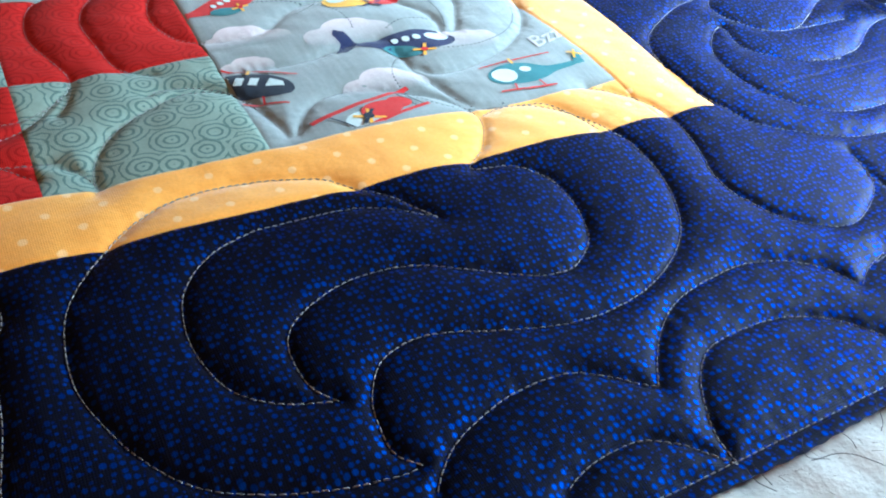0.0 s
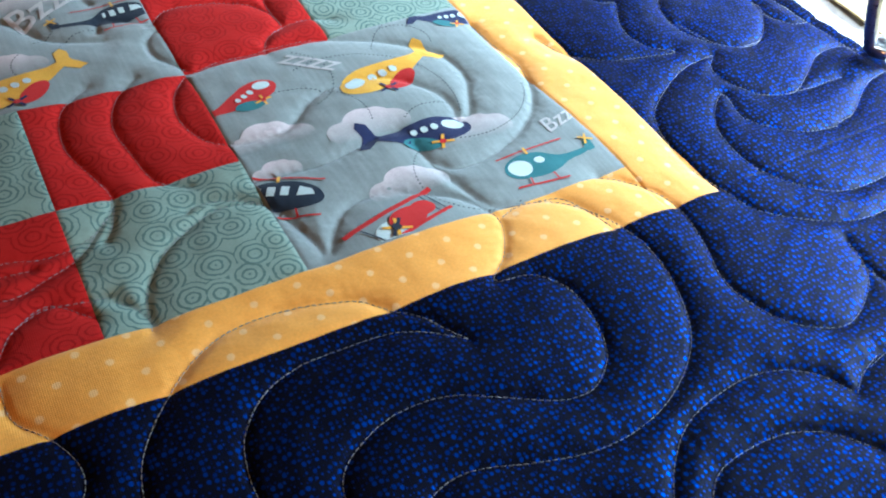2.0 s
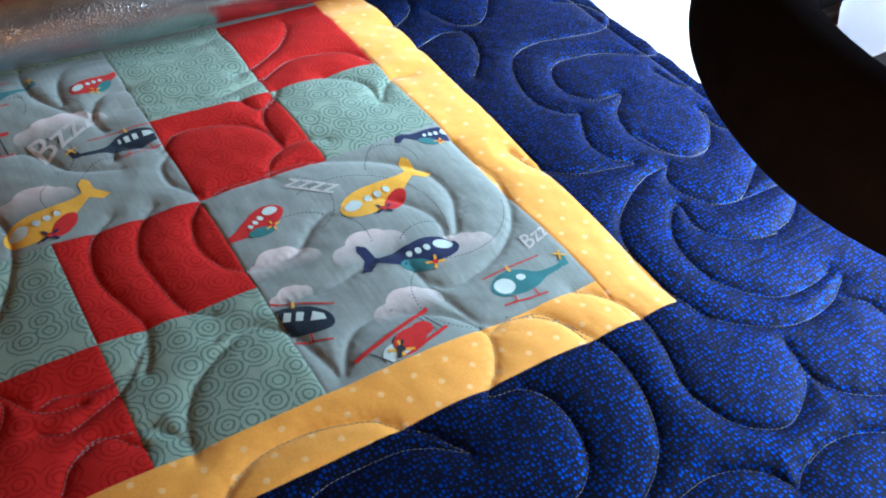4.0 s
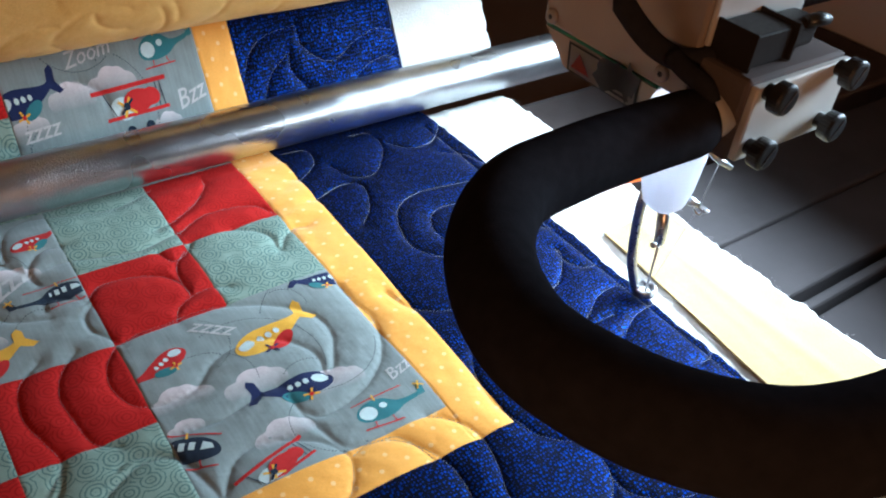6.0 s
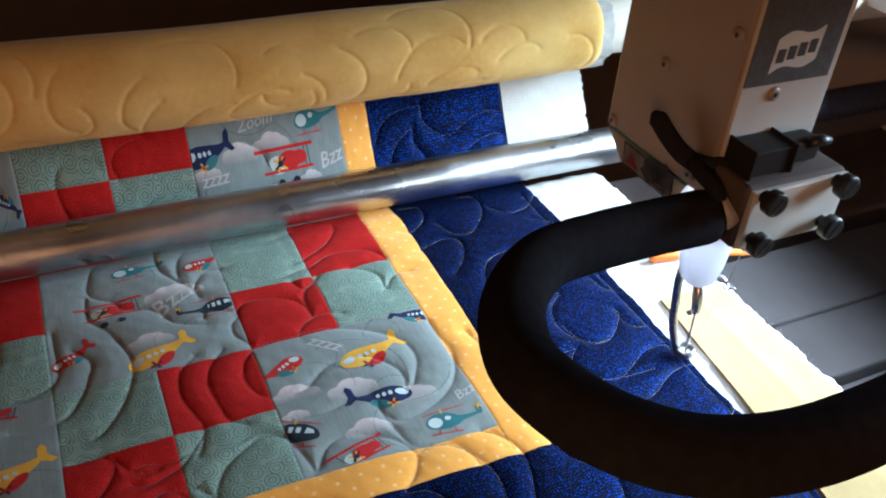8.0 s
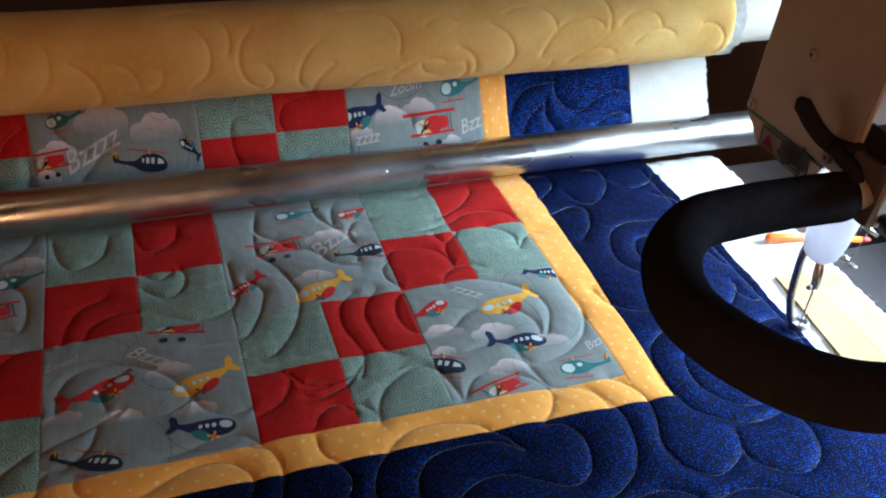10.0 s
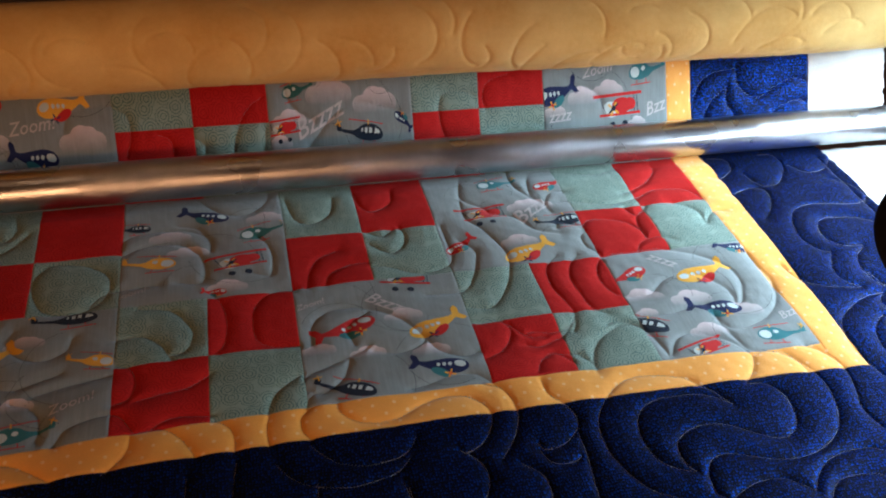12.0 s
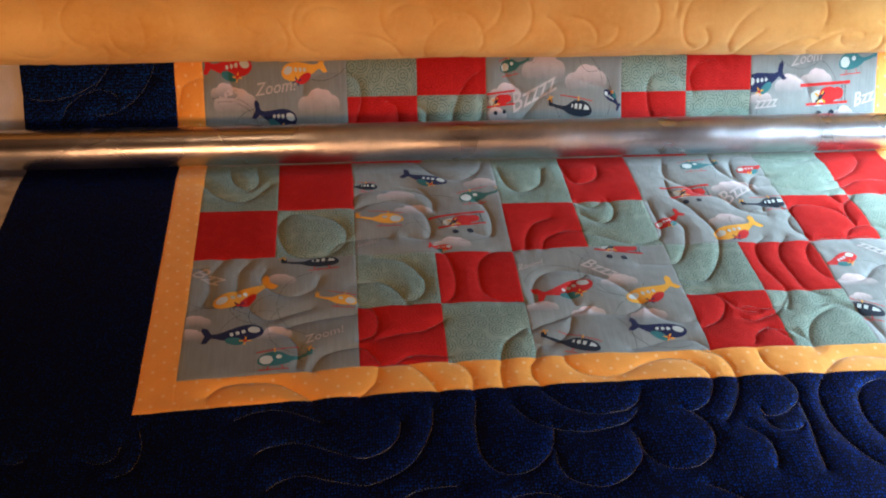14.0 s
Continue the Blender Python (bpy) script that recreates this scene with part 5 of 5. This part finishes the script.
grip = [(0.1325, -0.0340, 0.1800), (0.1220, -0.0315, 0.1780), (0.0808, -0.0275, 0.1755), (0.0406, -0.0291, 0.1762), (-0.0056, -0.0376, 0.1778), (-0.0432, -0.0690, 0.1804), (-0.0644, -0.1137, 0.1843), (-0.0621, -0.1534, 0.1888), (-0.0452, -0.1833, 0.1891), (-0.0188, -0.2031, 0.1874), (0.0183, -0.2154, 0.1877), (0.0609, -0.2183, 0.1880), (0.1198, -0.2140, 0.1886), (0.2008, -0.1967, 0.1891)]
bm = bmesh.new()
path = glide(grip, 0.006)
rad = [0.0188] * len(path)
rad[0], rad[1] = 0.0150, 0.0180
tube(bm, path, rad, 40)
part("handlebar", bm, FOAM, machine, "thick black foam-covered handlebar bent into a loop")

# switch lever and its bracket
bm = bmesh.new()
lever_path = glide([(0.1180, 0.0340, 0.2250), (0.1195, 0.0290, 0.2215), (0.1235, 0.0170, 0.2115), (0.1280, 0.0050, 0.2045), (0.1350, -0.0080, 0.2020), (0.1480, -0.0190, 0.2080), (0.158, -0.026, 0.2130)], 0.0025)
tube(bm, lever_path, [0.0066 * min(1, 0.35 + 0.33 * min(k, len(lever_path) - 1 - k)) for k in range(len(lever_path))], 16)
part("lever", bm, FOAM, machine, "black curved plastic lever")
bm = bmesh.new()
tube(bm, glide([(0.1290, -0.004, 0.2040), (0.1275, -0.018, 0.2010), (0.1270, -0.030, 0.1990), (0.128, -0.036, 0.192)], 0.003), 0.0055, 12)
part("cable", bm, FOAM, machine, "short black cable into the handlebar")
bm = bmesh.new()
box(bm, (0.1440, -0.040, 0.2085), (0.1760, -0.0165, 0.2270), 0.0012, 2)
part("switch_box", bm, DARK, machine, "small dark switch box", False)
for lo, hi in (((0.1415, -0.0425, 0.2082), (0.1432, -0.0165, 0.2290)), ((0.1768, -0.0425, 0.2082), (0.1784, -0.0165, 0.2290))):
    bm = bmesh.new()
    box(bm, lo, hi, 0.0003, 1)
    part("cover_plate", bm, DARK, machine, "smoked plastic cover", False)
bm = bmesh.new()
box(bm, (0.1800, -0.036, 0.2085), (0.2080, -0.0170, 0.2250), 0.004, 3)
part("connector", bm, DARK, machine, "black cable connector", False)
bm = bmesh.new()
tube(bm, [(0.196, -0.034, 0.2235), (0.205, -0.036, 0.2245), (0.2115, -0.037, 0.2235)], [0.0040, 0.0042, 0.003], 14)
part("connector_tip", bm, BLACK, machine, "")

# lamp ring, sleeve, needle and presser foot
bm = bmesh.new()
box(bm, (0.160, 0.012, 0.1535), (0.196, 0.050, 0.1555), 0.0006, 1)
part("led_panel", bm, LED, machine, "white led lamp under the housing", False)
bm = bmesh.new()
tube(bm, [(0.1755, 0.0066, 0.1345), (0.176, 0.0077, 0.1255), (0.1764, 0.0073, 0.1000), (0.1766, 0.0069, 0.0870), (0.1767, 0.007, 0.0830), (0.1767, 0.007, 0.0817)], [0.0175, 0.0195, 0.0172, 0.0140, 0.0105, 0.004], 36)
part("sleeve", bm, SLEEVE, machine, "white plastic sleeve over the needle bar")
bm = bmesh.new()
tube(bm, [(0.1769, 0.0045, 0.0835), (0.1852, 0.006, 0.0511), (0.185, 0.0058, 0.0472)], [0.0042, 0.0042, 0.0034], 18)
needle_bar = part("needle_bar", bm, CHROME, machine, "polished steel needle bar")
bm = bmesh.new()
tube(bm, [(0.1814, 0.005, 0.0511), (0.1779, 0.004, 0.0511), (0.1776, 0.004, 0.0511), (0.1754, 0.0035, 0.0511)], [0.0011, 0.0011, 0.0024, 0.0022], 14)
part("needle_screw", bm, CHROME, needle_bar, "")
bm = bmesh.new()
tube(bm, [(0.1851, 0.0058, 0.0477), (0.1867, 0.0059, 0.022), (0.188, 0.0065, 0.0045), (0.1885, 0.007, -0.0013)], [0.0011, 0.0009, 0.0008, 0.0003], 10)
part("needle", bm, CHROME, machine, "thin steel needle")
bm = bmesh.new()
n, cx, cy = 40, 0.19, 0.0095
loops = [[bm.verts.new((cx + r * math.cos(2 * math.pi * k / n), cy + r * math.sin(2 * math.pi * k / n), z - 0.0075)) for k in range(n)] for r, z in ((0.0090, 0.0062), (0.0090, 0.0108), (0.0082, 0.0118), (0.0064, 0.0115), (0.0056, 0.0103), (0.0056, 0.0062))]
for a, b in zip(loops, loops[1:] + loops[:1]):
    for k in range(n):
        bm.faces.new((a[k], a[(k + 1) % n], b[(k + 1) % n], b[k]))
bmesh.ops.recalc_face_normals(bm, faces=bm.faces)
foot = part("presser_foot", bm, CHROME, machine, "round steel hopping foot resting on the quilt")
bm = bmesh.new()
tube(bm, glide([(0.1687, 0.0164, 0.0915), (0.1699, 0.018, 0.0745), (0.175, 0.0192, 0.0462), (0.1764, 0.0167, 0.0268), (0.1807, 0.0138, 0.0103), (0.184, 0.0125, 0.002)], 0.003), 0.0036, 14)
part("foot_shank", bm, CHROME, foot, "curved steel shank")
bm = bmesh.new()
tube(bm, [(0.1852, -0.0056, 0.0915), (0.1867, -0.0091, 0.0915), (0.1872, -0.0096, 0.091), (0.1887, -0.0126, 0.0905)], [0.0032, 0.0030, 0.0022, 0.0020], 16)
guide = part("thread_guide", bm, CHROME, machine, "small bright thread guide with a wing screw")
bm = bmesh.new()
box(bm, (0.1878, -0.0191, 0.088), (0.1923, -0.0121, 0.0895), 0.0005, 2, Matrix.Translation((0, 0, 0)))
tube(bm, glide([(0.1868, -0.0106, 0.0875), (0.1879, -0.014, 0.0845), (0.1909, -0.0146, 0.0855), (0.1908, -0.0126, 0.0885)], 0.001), 0.0007, 8)
part("wing", bm, CHROME, guide, "")
bm = bmesh.new()
tube(bm, [(0.1925, -0.0143, 0.1255), (0.1883, -0.0126, 0.0885)], 0.0004, 6)
tube(bm, [(0.1883, -0.0126, 0.0885), (0.189, 0.007, 0.0015)], 0.00015, 5)
part("thread", bm, THREAD, machine, "white sewing thread running to the needle")
bm = bmesh.new()
tube(bm, [(0.177, -0.0107, 0.1375), (0.186, -0.0184, 0.1285), (0.192, -0.0233, 0.1245)], [0.0030, 0.0024, 0.0016], 10)
part("tension_pin", bm, CHROME, machine, "")

# offset of the whole machine, set to fit the camera's view
machine.location = machine.location + Vector((-0.004, 0.003, 0.0045))
